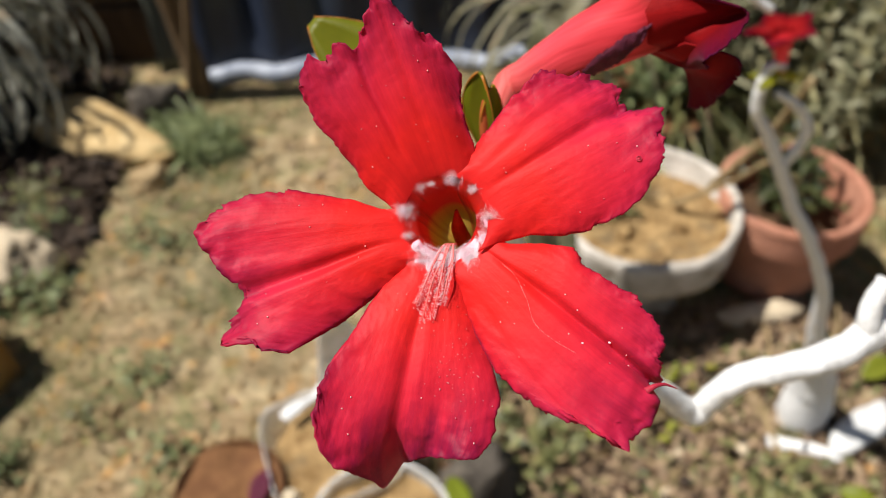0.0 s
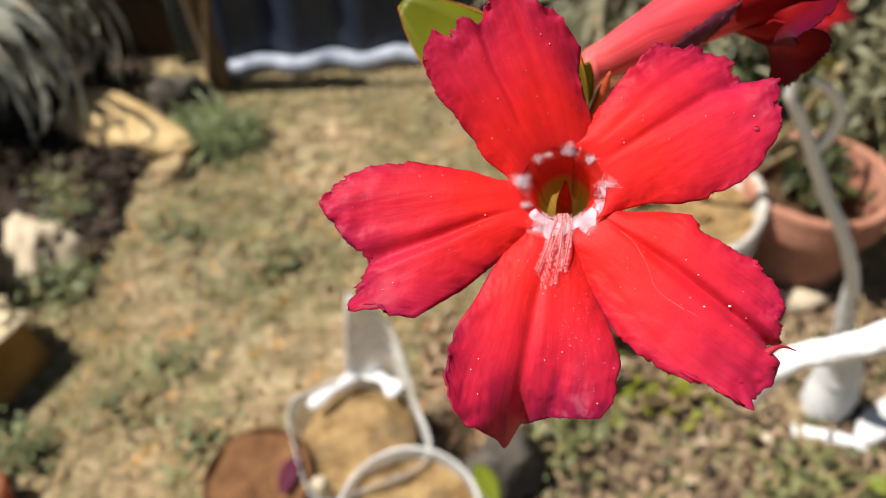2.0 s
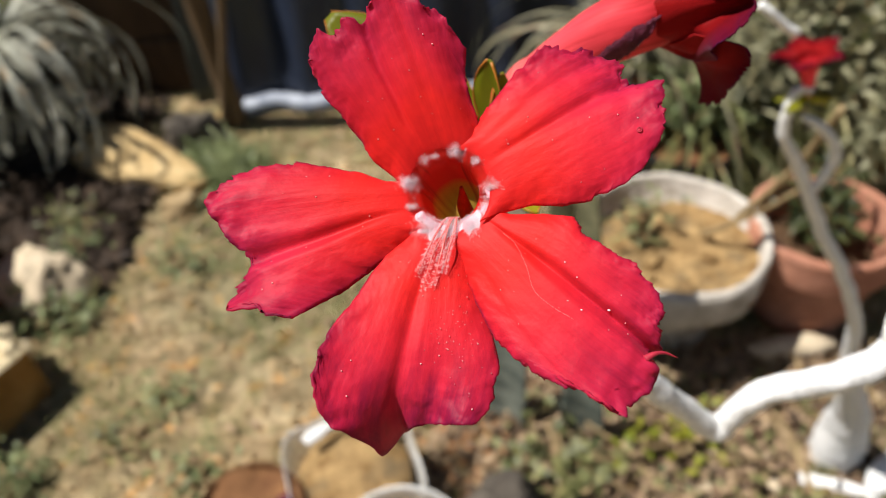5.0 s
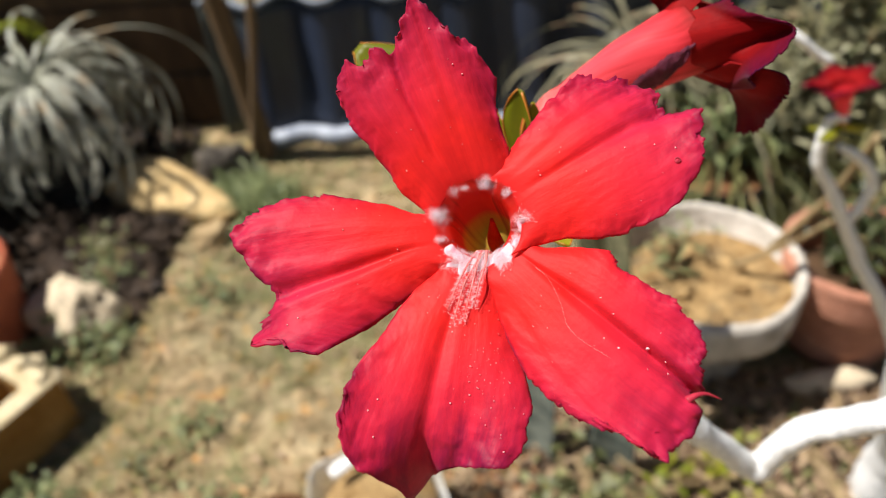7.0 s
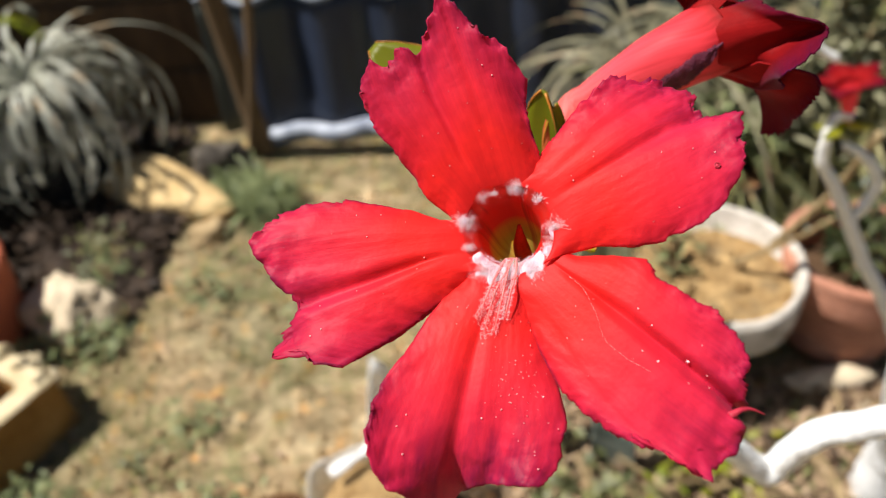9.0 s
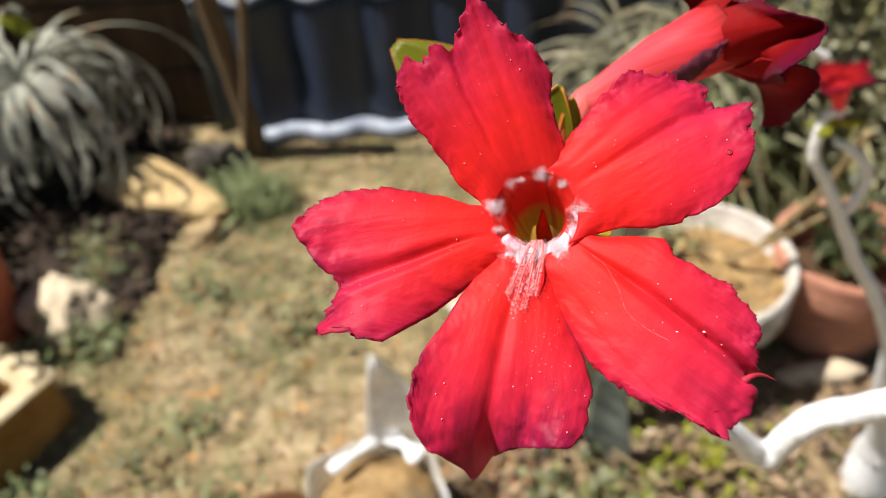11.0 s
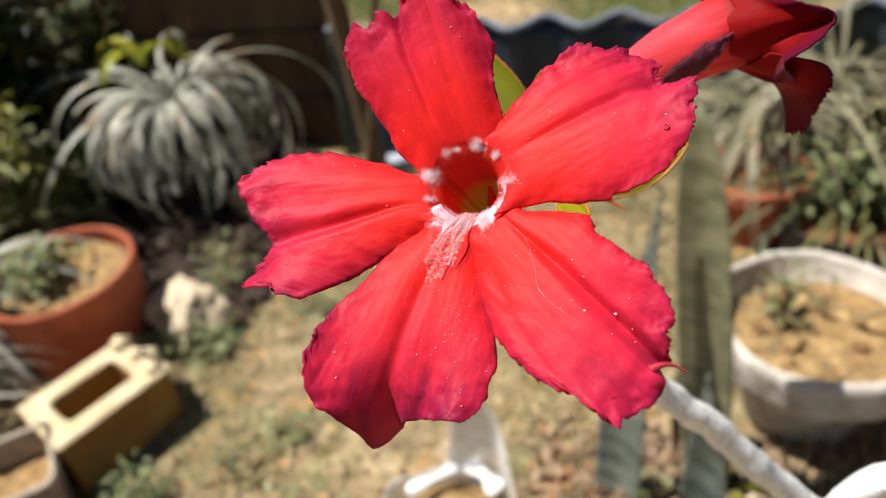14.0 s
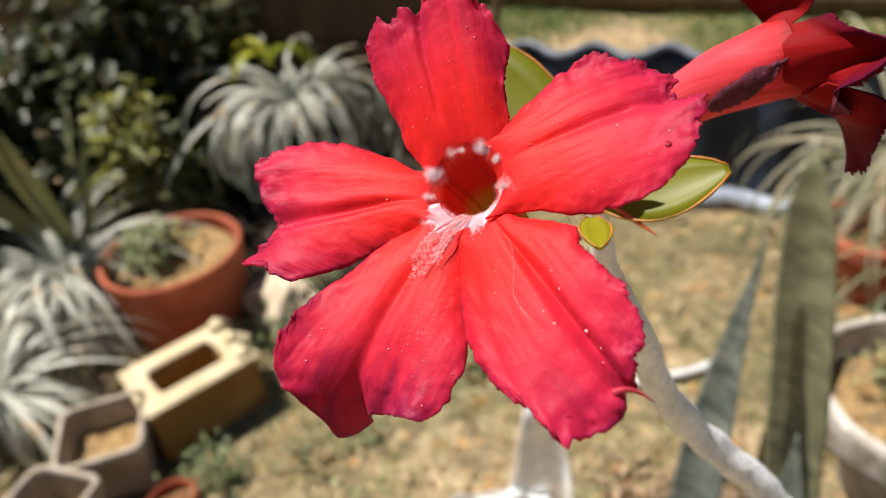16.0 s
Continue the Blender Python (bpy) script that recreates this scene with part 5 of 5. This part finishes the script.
grass_clump("strap_leaf_plant", (0.27, 1.23, 0.16), 0.38, 120, 6, M_DULLBLADE, "arching grey-olive clump in front of the sheet", 0.0026, 16, (0, 0), 0.2, 1.25, 1.2)
grass_clump("strap_leaf_plant", (0.38, 1.27, 0.20), 0.38, 90, 8, M_DULLBLADE, "grey-olive arching clump by the end of the sheet", 0.0042, 12, (0, 0), 0.1, 1.1, 1.2)
grass_clump("strap_leaf_plant", (0.66, 1.27, 0.08), 0.46, 150, 9, M_STRAWBLADE, "tall straw-coloured grass behind the bushes", 0.003, 12, (0, 0), 0.4, 1.3, 0.9)
grass_clump("strap_leaf_plant", (0.40, 1.14, 0.05), 0.46, 150, 7, M_OLIVE, "olive arching clump behind the pots", 0.0024, 12)


def snake_leaf(root, tip, width, bow, seed, slender=0.0):
    root, tip = Vector(root), Vector(tip)
    bm = bmesh.new()
    n, seg = 20, 12
    loops = []
    along = (tip - root).normalized()
    side = along.cross(Vector((-0.5, -1, 0.3))).normalized()
    face = side.cross(along)
    for i in range(n):
        f = i / (n - 1)
        c = root.lerp(tip, f) + side * bow * math.sin(math.pi * f)
        w = width * (0.72 + 0.5 * math.sin(math.pi * min(1, f * 0.75 + 0.12))) * (1 - f ** (5 if slender > 0.5 else 14)) * 0.85 * (1 - slender * f) + 0.0008
        ring = []
        for k in range(seg):
            a = 2 * math.pi * k / seg
            x, y = math.cos(a) * w, math.sin(a) * 0.004 * (1 - 0.6 * f) + 0.35 * w * (math.cos(a) ** 2)
            ring.append(bm.verts.new(c + side * x + face * (y + 0.003 * noise.noise(c * 20))))
        loops.append(ring)
    for a, b in zip(loops, loops[1:]):
        for k in range(seg):
            bm.faces.new((a[k], a[(k + 1) % seg], b[(k + 1) % seg], b[k]))
    bm.faces.new(loops[0][::-1])
    bm.faces.new(loops[-1])
    return bm


snake = thing("snake_plant", (0.09, 0.625, 0), "snake plant with tall grey-green banded leaves", "succulent")
for root, tip, w, bow, sd, thin in (((0.136, 0.575, -0.01), (0.090, 0.610, 0.500), 0.030, 0.004, 1, 0.12), ((0.030, 0.545, -0.01), (0.063, 0.600, 0.418), 0.036, -0.006, 2, 0.80), ((0.060, 0.650, -0.01), (0.020, 0.64, 0.13), 0.020, 0.004, 3, 0.2), ((0.150, 0.620, -0.01), (0.19, 0.58, 0.09), 0.02, 0.0, 4, 0.2), ((0.128, 0.52, -0.01), (0.112, 0.53, 0.245), 0.034, 0.003, 5, 0.75)):
    part("leaf", snake_leaf(root, tip, w, bow, sd, thin), M_SNAKEDARK if sd in (2, 5) else M_SNAKE, snake)


def bush(name, at, size, leaves, seed, material, label, leaf_len=0.03, leaf_w=0.007, twigs=16):
    """Twigs that fork outward with many small leaves set along them."""
    rng = scatter_rng(seed)
    at = Vector(at)
    ob = thing(name, at, label, "bush", "bushes")
    ends = []
    bm = bmesh.new()
    for k in range(twigs):
        a, e = rng.uniform(0, 6.28), rng.uniform(0.35, 1.5)
        d = Vector((math.cos(a) * math.cos(e), math.sin(a) * math.cos(e), math.sin(e)))
        top = at + Vector((d.x * size[0], d.y * size[1], d.z * size[2])) * rng.uniform(0.6, 1.1)
        mid = at.lerp(top, 0.5) + Vector((rng.uniform(-1, 1), rng.uniform(-1, 1), rng.uniform(0, 1))) * 0.02
        sweep(bm, [at, mid, top], [0.004, 0.003, 0.001], 8, 5)
        ends.append((at, mid, top))
    tagged(part("wood", bm, M_STICK, ob), kind="stuff")
    bm = bmesh.new()
    for _ in range(leaves):
        a, b, c = ends[rng.randrange(twigs)]
        f = rng.uniform(0.25, 1.0)
        p = (a.lerp(b, f * 2) if f < 0.5 else b.lerp(c, f * 2 - 1)) + Vector((rng.gauss(0, 1), rng.gauss(0, 1), rng.gauss(0, 1))) * 0.018
        d = Vector((rng.uniform(-1, 1), rng.uniform(-1, 1), rng.uniform(-0.4, 0.9))).normalized()
        ln = leaf_len * rng.uniform(0.6, 1.4)
        spine = [p + d * ln * t + Vector((0, 0, -0.25 * ln * t * t)) for t in (0, 0.35, 0.7, 1.0)]
        strip(bm, spine, [leaf_w * 0.3, leaf_w, leaf_w * 0.8, 0.0004], Vector((rng.uniform(-0.4, 0.4), rng.uniform(-0.4, 0.4), 1)), 0.3)
    tagged(part("crown", bm, material, ob), kind="stuff")
    return ob


# Bush heights and leaf counts are partly set to shade the yard's corners.
bush("leafy_bush", (0.54, 1.14, 0.0), (0.20, 0.14, 0.46), 1900, 21, M_GREYOLIVE, "thin-leaved olive bush behind the pots", 0.035, 0.005, 30)
bush("leafy_bush", (0.72, 0.98, 0.0), (0.24, 0.18, 0.62), 2200, 22, M_GREYOLIVE, "grey-green bush behind the faded pot", 0.026, 0.006, 40)
bush("leafy_bush", (0.76, 0.70, 0.0), (0.15, 0.15, 0.26), 1100, 23, M_GREEN, "low dark green bush beside the faded pot", 0.022, 0.006, 24)
bush("leafy_bush", (0.90, 1.25, 0.0), (0.3, 0.2, 0.75), 2200, 24, M_OLIVE, "dark bush in the corner of the yard", 0.035, 0.009, 26)
bush("leafy_bush", (-1.24, 1.16, 0.0), (0.20, 0.18, 0.62), 2600, 25, M_GREEN, "tall dark bush in the yard's shady corner", 0.045, 0.013, 46)
bush("leafy_bush", (-1.36, 0.80, 0.0), (0.22, 0.24, 0.54), 2600, 27, M_GREEN, "tall dark green bush at the yard's side", 0.045, 0.014, 46)
# Added out of view to help shade the left side.
bush("leafy_bush", (-1.38, 0.45, 0.0), (0.20, 0.24, 0.50), 2600, 28, M_GREEN, "dense dark bush added out of view beside the planters", 0.045, 0.014, 46)
bush("leafy_bush", (-1.11, 0.95, 0.0), (0.15, 0.14, 0.50), 300, 26, M_SHADELEAF, "sparse yellow-green leaves in deep shade", 0.04, 0.009, 14)
bush("leafy_bush", (-1.06, 1.30, 0.0), (0.18, 0.09, 0.44), 1200, 41, M_GREEN, "dark bush against the board wall", 0.04, 0.011, 30)
bush("leafy_bush", (-1.50, 1.18, 0.0), (0.18, 0.16, 0.44), 1900, 42, M_GREEN, "dense dark bush in front of the board wall", 0.045, 0.013, 40)
bush("leafy_bush", (-1.06, 1.02, 0.0), (0.12, 0.16, 0.26), 1100, 43, M_OLIVE, "low brownish bush in the shade", 0.035, 0.009, 26)
grass_clump("strap_leaf_plant", (-1.03, 1.20, 0.10), 0.24, 36, 44, M_YELLOWGREEN, "upright yellow-green strap leaves in the shade", 0.010, 6, (0, 0), 1.0, 1.5, 0.9)
grass_clump("strap_leaf_plant", (-1.09, 0.75, 0.06), 0.46, 6, 45, M_OLIVE, "tall broad green strap leaves", 0.013, 4, (0, 0), 1.35, 1.6, 0.22)
for k, (x, y) in enumerate(((-0.50, 1.10), (-0.45, 1.14), (-0.41, 1.10), (-0.46, 1.07), (-0.52, 1.15))):
    grass_clump("grass_tuft", (x, y, 0.0), 0.075, 90, 71 + k, M_WEED, "low light green tuft of grass beside the yellow stone", 0.0014, 6, (0, 0), 0.2, 1.4, 0.6)
bush("small_weed", (-0.70, 0.97, 0.0), (0.07, 0.06, 0.035), 170, 46, M_OLIVE, "low olive weed between the stones", 0.016, 0.003, 16)
bush("small_weed", (-0.66, 0.745, 0.0), (0.06, 0.05, 0.03), 150, 32, M_WEED, "low green weed along the pale stone", 0.014, 0.003, 12)
bush("small_weed", (-0.47, 0.52, 0.0), (0.06, 0.05, 0.02), 70, 33, M_OLIVE, "small tuft of weed near the block", 0.016, 0.003, 10)
for k, (x, y, w, h, leaves) in enumerate(((-0.590, 0.46, 0.050, 0.035, 190), (-0.72, 0.735, 0.06, 0.03, 110), (-0.62, 0.74, 0.05, 0.02, 150), (-0.67, 0.90, 0.05, 0.04, 110), (-0.42, 0.60, 0.05, 0.012, 90), (-0.36, 0.47, 0.05, 0.012, 80), (-0.30, 0.78, 0.06, 0.012, 90), (-0.48, 0.85, 0.06, 0.015, 120))):
    bush("small_weed", (x, y, 0.0), (w, w * 0.8, h), leaves, 81 + k, M_WEED, "low grey-green weed on the dry ground", 0.014, 0.003, 12)
bush("seedling", (-0.895, 0.755, 0.125), (0.075, 0.075, 0.05), 330, 34, M_WEED, "seedlings in the orange pot", 0.018, 0.005, 10)
bush("seedling", (0.225, 0.745, 0.135), (0.07, 0.05, 0.06), 42, 35, M_WEED, "thin seedlings in the cement bowl", 0.028, 0.0026, 12)
bush("potted_weed", (0.465, 0.745, 0.112), (0.06, 0.06, 0.09), 190, 36, M_GREEN, "green weed in the faded pot", 0.022, 0.006, 14)
bush("potted_weed", (0.375, 1.075, 0.07), (0.10, 0.08, 0.10), 420, 47, M_WEED, "leafy green weeds in the low dark pot", 0.024, 0.006, 18)
bush("low_plant", (0.10, 0.46, 0.0), (0.10, 0.08, 0.06), 130, 37, M_OLIVE, "low scrubby plant on the litter", 0.022, 0.006, 16)
bush("low_plant", (0.24, 0.50, 0.0), (0.12, 0.07, 0.07), 80, 38, M_YELLOWGREEN, "yellow-tipped low plant on the litter", 0.016, 0.004, 16)
bush("low_plant", (0.36, 0.36, 0.0), (0.12, 0.09, 0.06), 150, 39, M_OLIVE, "olive low plant under the shrub", 0.02, 0.005, 16)

# ---- plastic tubs near the shrub ----
def plastic_tub(at):
    """A cut square plastic tub of sand with a torn, raised back rim."""
    ob = thing("plastic_tub", at, "milky cut plastic tub filled with sand", "tub", "potted plants")
    m = Matrix.Translation(at) @ Matrix.Rotation(0.35, 4, "Z")
    bm = bmesh.new()
    seg, rows = 64, 10
    loops = []
    for j in range(rows + 1):
        ring = []
        for k in range(seg):
            a = 2 * math.pi * k / seg
            c, s = math.cos(a), math.sin(a)
            q = 1 / (abs(c) ** 5 + abs(s) ** 5) ** 0.2
            off = (a - 1.2 + math.pi) % (2 * math.pi) - math.pi
            top = 0.108 + 0.145 * max(0.0, 1 - abs(off) / (0.30 if off > 0 else 1.25)) ** 1.15 + 0.006 * noise.noise((c * 4, s * 4, 2))
            z = top * j / rows
            r = 0.060 + 0.012 * j / rows
            ring.append(bm.verts.new(m @ Vector((q * c * r, q * s * r, z))))
        loops.append(ring)
    for a, b in zip(loops, loops[1:]):
        for k in range(seg):
            bm.faces.new((a[k], a[(k + 1) % seg], b[(k + 1) % seg], b[k]))
    solid(part("wall", bm, M_PLASTIC, ob), 0.0012)
    for run, width in ((((-0.199, 0.450), (-0.172, 0.472), (-0.146, 0.492)), 0.007), (((-0.138, 0.498), (-0.118, 0.482), (-0.098, 0.462)), 0.011)):
        flap = bmesh.new()
        spine = [Vector((*p, 0.112 - 0.004 * k)) for k, p in enumerate(spline(run, 9))]
        spine = [p + Vector((0, 0, 0.003 * noise.noise(p * 60) + 0.004 * k)) for k, p in enumerate(spine)]
        strip(flap, spine, [width * (0.75 + 0.3 * math.sin(k * 1.1)) for k in range(9)], Vector((0.1, -0.3, 1)), 0.25)
        solid(part("folded_rim", flap, M_WHITE, ob, "folded white rim"), 0.0015)
    bm = bmesh.new()
    lathe(bm, [(0.056, 0.004), (0.065, 0.088), (0.03, 0.094), (0.002, 0.096)], at, 40, 0.06, 30)
    part("soil", bm, M_SAND, ob, "coarse dry sand")
    return ob


plastic_tub((-0.143, 0.421, 0.0))
pot("round_tub", (-0.084, 0.318, 0), 0.074, 0.115, M_PLASTIC, "round milky plastic tub of sand", M_SAND, 0.02, 0.003, 0.85, 0.0, 0.03, 0.01)
pot("round_tub", (-0.250, 0.374, 0), 0.060, 0.10, M_BROWNSOIL, "round tub heaped with red-brown soil", M_BROWNSOIL, 0.004, 0.004, 0.9, 0.0, 0.03, 0.04)


# ---- litter, turf and pebbles ----
def scatter_blades(name, count, area, length, width, material, seed, label, density, fade=0.15):
    rng = scatter_rng(seed)
    verts, faces = [], []
    while count > 0:
        x, y = rng.uniform(area[0], area[1]), rng.uniform(area[2], area[3])
        count -= 1
        if min(x - area[0], area[1] - x, area[3] - y) < fade * rng.random():
            continue
        if noise.noise((x * density, y * density, seed)) < rng.uniform(-0.25, 0.35):
            continue
        z = ground_height(x, y)
        a, ln = rng.uniform(0, 6.28), length * rng.uniform(0.5, 1.4)
        lean = rng.uniform(0.2, 1.3)
        d = Vector((math.cos(a) * math.sin(lean), math.sin(a) * math.sin(lean), math.cos(lean)))
        s = Vector((-math.sin(a), math.cos(a), 0)) * width
        p = Vector((x, y, z - 0.002))
        m = p + d * ln * 0.6
        t = p + d * ln + Vector((0, 0, -0.25 * ln))
        i = len(verts)
        verts += [p - s, p + s, m + s * 0.8, m - s * 0.8, t]
        faces += [(i, i + 1, i + 2, i + 3), (i + 3, i + 2, i + 4)]
    me = bpy.data.meshes.new(name)
    me.from_pydata(verts, [], faces)
    me.materials.append(material)
    tagged(new(name, me), label, "grass", kind="stuff")


scatter_blades("turf", 170000, (-1.1, 0.9, 0.1, 1.7), 0.012, 0.0010, M_TURF, 51, "thin worn green-brown turf", 6.0)
scatter_blades("straw", 80000, (-1.1, 0.9, 0.1, 1.7), 0.016, 0.0009, M_STRAW, 52, "dry straw lying in the turf", 4.0)
scatter_blades("far_grass", 150000, (-2.2, 2.0, 1.45, 4.0), 0.035, 0.0028, M_FARGRASS, 53, "green grass beyond the sheet", 2.0, 0.8)


def scatter_leaves(name, count, area, size, material, seed, label):
    rng = scatter_rng(seed)
    bm = bmesh.new()
    for _ in range(count):
        x, y = rng.uniform(area[0], area[1]), rng.uniform(area[2], area[3])
        p = on_ground(x, y, rng.uniform(0.002, 0.012))
        d = Vector((rng.uniform(-1, 1), rng.uniform(-1, 1), rng.uniform(-0.15, 0.35))).normalized()
        ln = size * rng.uniform(0.5, 1.5)
        strip(bm, [p + d * ln * t + Vector((0, 0, 0.15 * ln * math.sin(3.1 * t))) for t in (0, 0.3, 0.7, 1)], [ln * 0.06, ln * 0.24, ln * 0.2, 0.0004], Vector((rng.uniform(-0.5, 0.5), rng.uniform(-0.5, 0.5), 1)), 0.35)
    me = mesh_of(name, bm, material)
    tagged(new(name, me), label, "leaf litter", kind="stuff")


scatter_leaves("leaf_litter", 4200, (0.03, 0.72, 0.22, 0.66), 0.016, M_DRY, 61, "dry brown leaf litter under the shrub")
scatter_leaves("leaf_litter", 1500, (-0.01, 0.70, 0.22, 0.60), 0.014, M_MULCH, 63, "crumbled litter under the shrub, darkened for shade")
scatter_leaves("leaf_litter", 1300, (0.03, 0.70, 0.22, 0.60), 0.013, M_OLIVE, 64, "green and yellow fallen leaves")
scatter_leaves("leaf_litter", 3000, (-0.98, -0.60, 0.84, 1.10), 0.026, M_MULCH, 66, "fallen leaves between the stones, darkened for shade")
scatter_leaves("leaf_litter", 3200, (-1.5, -0.66, 0.78, 1.40), 0.030, M_MULCH, 65, "leaf mulch darkened for the shade under the tall plants")
scatter_leaves("leaf_litter", 420, (-0.08, 0.16, 0.42, 0.64), 0.015, M_DRY, 67, "dry brown leaves round the snake plant")
scatter_leaves("leaf_litter", 300, (-1.0, 0.6, 0.3, 1.3), 0.014, M_DRY, 62, "scattered dry leaves on the turf")


def scatter_stones(name, count, area, size, material, seed, label):
    rng = scatter_rng(seed)
    base = bmesh.new()
    bmesh.ops.create_icosphere(base, subdivisions=1, radius=1.0)
    co = [v.co.copy() for v in base.verts]
    fs = [[v.index for v in f.verts] for f in base.faces]
    base.free()
    verts, faces = [], []
    for _ in range(count):
        x, y = rng.uniform(area[0], area[1]), rng.uniform(area[2], area[3])
        s = size * rng.uniform(0.35, 1.0) ** 2
        p = on_ground(x, y, s * 0.1)
        i = len(verts)
        e = Euler((rng.uniform(0, 6), rng.uniform(0, 6), rng.uniform(0, 6)))
        for c in co:
            q = Vector((c.x * 1.3, c.y, c.z * 0.7)) * s * (1 + 0.3 * noise.noise(c * 1.5 + Vector((i, 0, 0))))
            q.rotate(e)
            verts.append(p + q)
        faces += [[i + k for k in f] for f in fs]
    me = bpy.data.meshes.new(name)
    me.from_pydata(verts, [], faces)
    me.materials.append(material)
    tagged(new(name, me), label, "pebbles", kind="stuff")


scatter_stones("pebbles", 3600, (-1.1, 0.8, 0.1, 1.5), 0.0085, M_PEBBLE, 71, "small sandy clods and pebbles")
scatter_stones("pebbles", 420, (-0.08, 0.16, 0.42, 0.64), 0.010, M_CLOD, 73, "red-brown clods of dug soil round the snake plant")
scatter_stones("pebbles", 220, (0.02, 0.7, 0.22, 0.64), 0.013, M_WSTONE, 72, "pale pebbles in the leaf litter")

# ---- fallen twigs ----
_rng = scatter_rng(81)
for _k in range(16):
    _x, _y, _a = _rng.uniform(0.12, 0.62), _rng.uniform(0.30, 0.62), _rng.uniform(0, 3.14)
    _l = _rng.uniform(0.05, 0.13)
    pole("fallen_twig", on_ground(_x, _y, 0.008), on_ground(_x, _y, 0.008) + Vector((math.cos(_a) * _l, math.sin(_a) * _l, _rng.uniform(0, 0.03))), 0.0034, 0.0018, "dry twig lying in the litter", M_STICK, "twig")

# ---- single bright leaves ----
def fallen_leaf(root, tip, width, label, material=None):
    bm = leaf_blade(root, tip, width, -0.004, (0.2, -0.3, 1.0))
    ob = lone("fallen_leaf", bm, material or M_YELLOWGREEN, root, label, "leaf")
    solid(ob, 0.0006)


fallen_leaf((0.508, 0.520, 0.030), (0.556, 0.538, 0.034), 0.014, "yellow fallen leaf lying on the litter")
fallen_leaf((-0.012, 0.372, 0.106), (0.004, 0.318, 0.120), 0.012, "yellow-green leaf in the round tub")
fallen_leaf((-0.220, 0.352, 0.1005), (-0.206, 0.392, 0.106), 0.010, "dark red-brown curled leaf on the soil tub", M_WITHERED)
fallen_leaf((0.098, 0.600, 0.02), (0.090, 0.600, 0.17), 0.008, "dry tan leaf standing between the snake plant leaves", M_DRY)
fallen_leaf((0.420, 0.372, 0.030), (0.452, 0.350, 0.034), 0.012, "yellow-green leaf under the shrub")
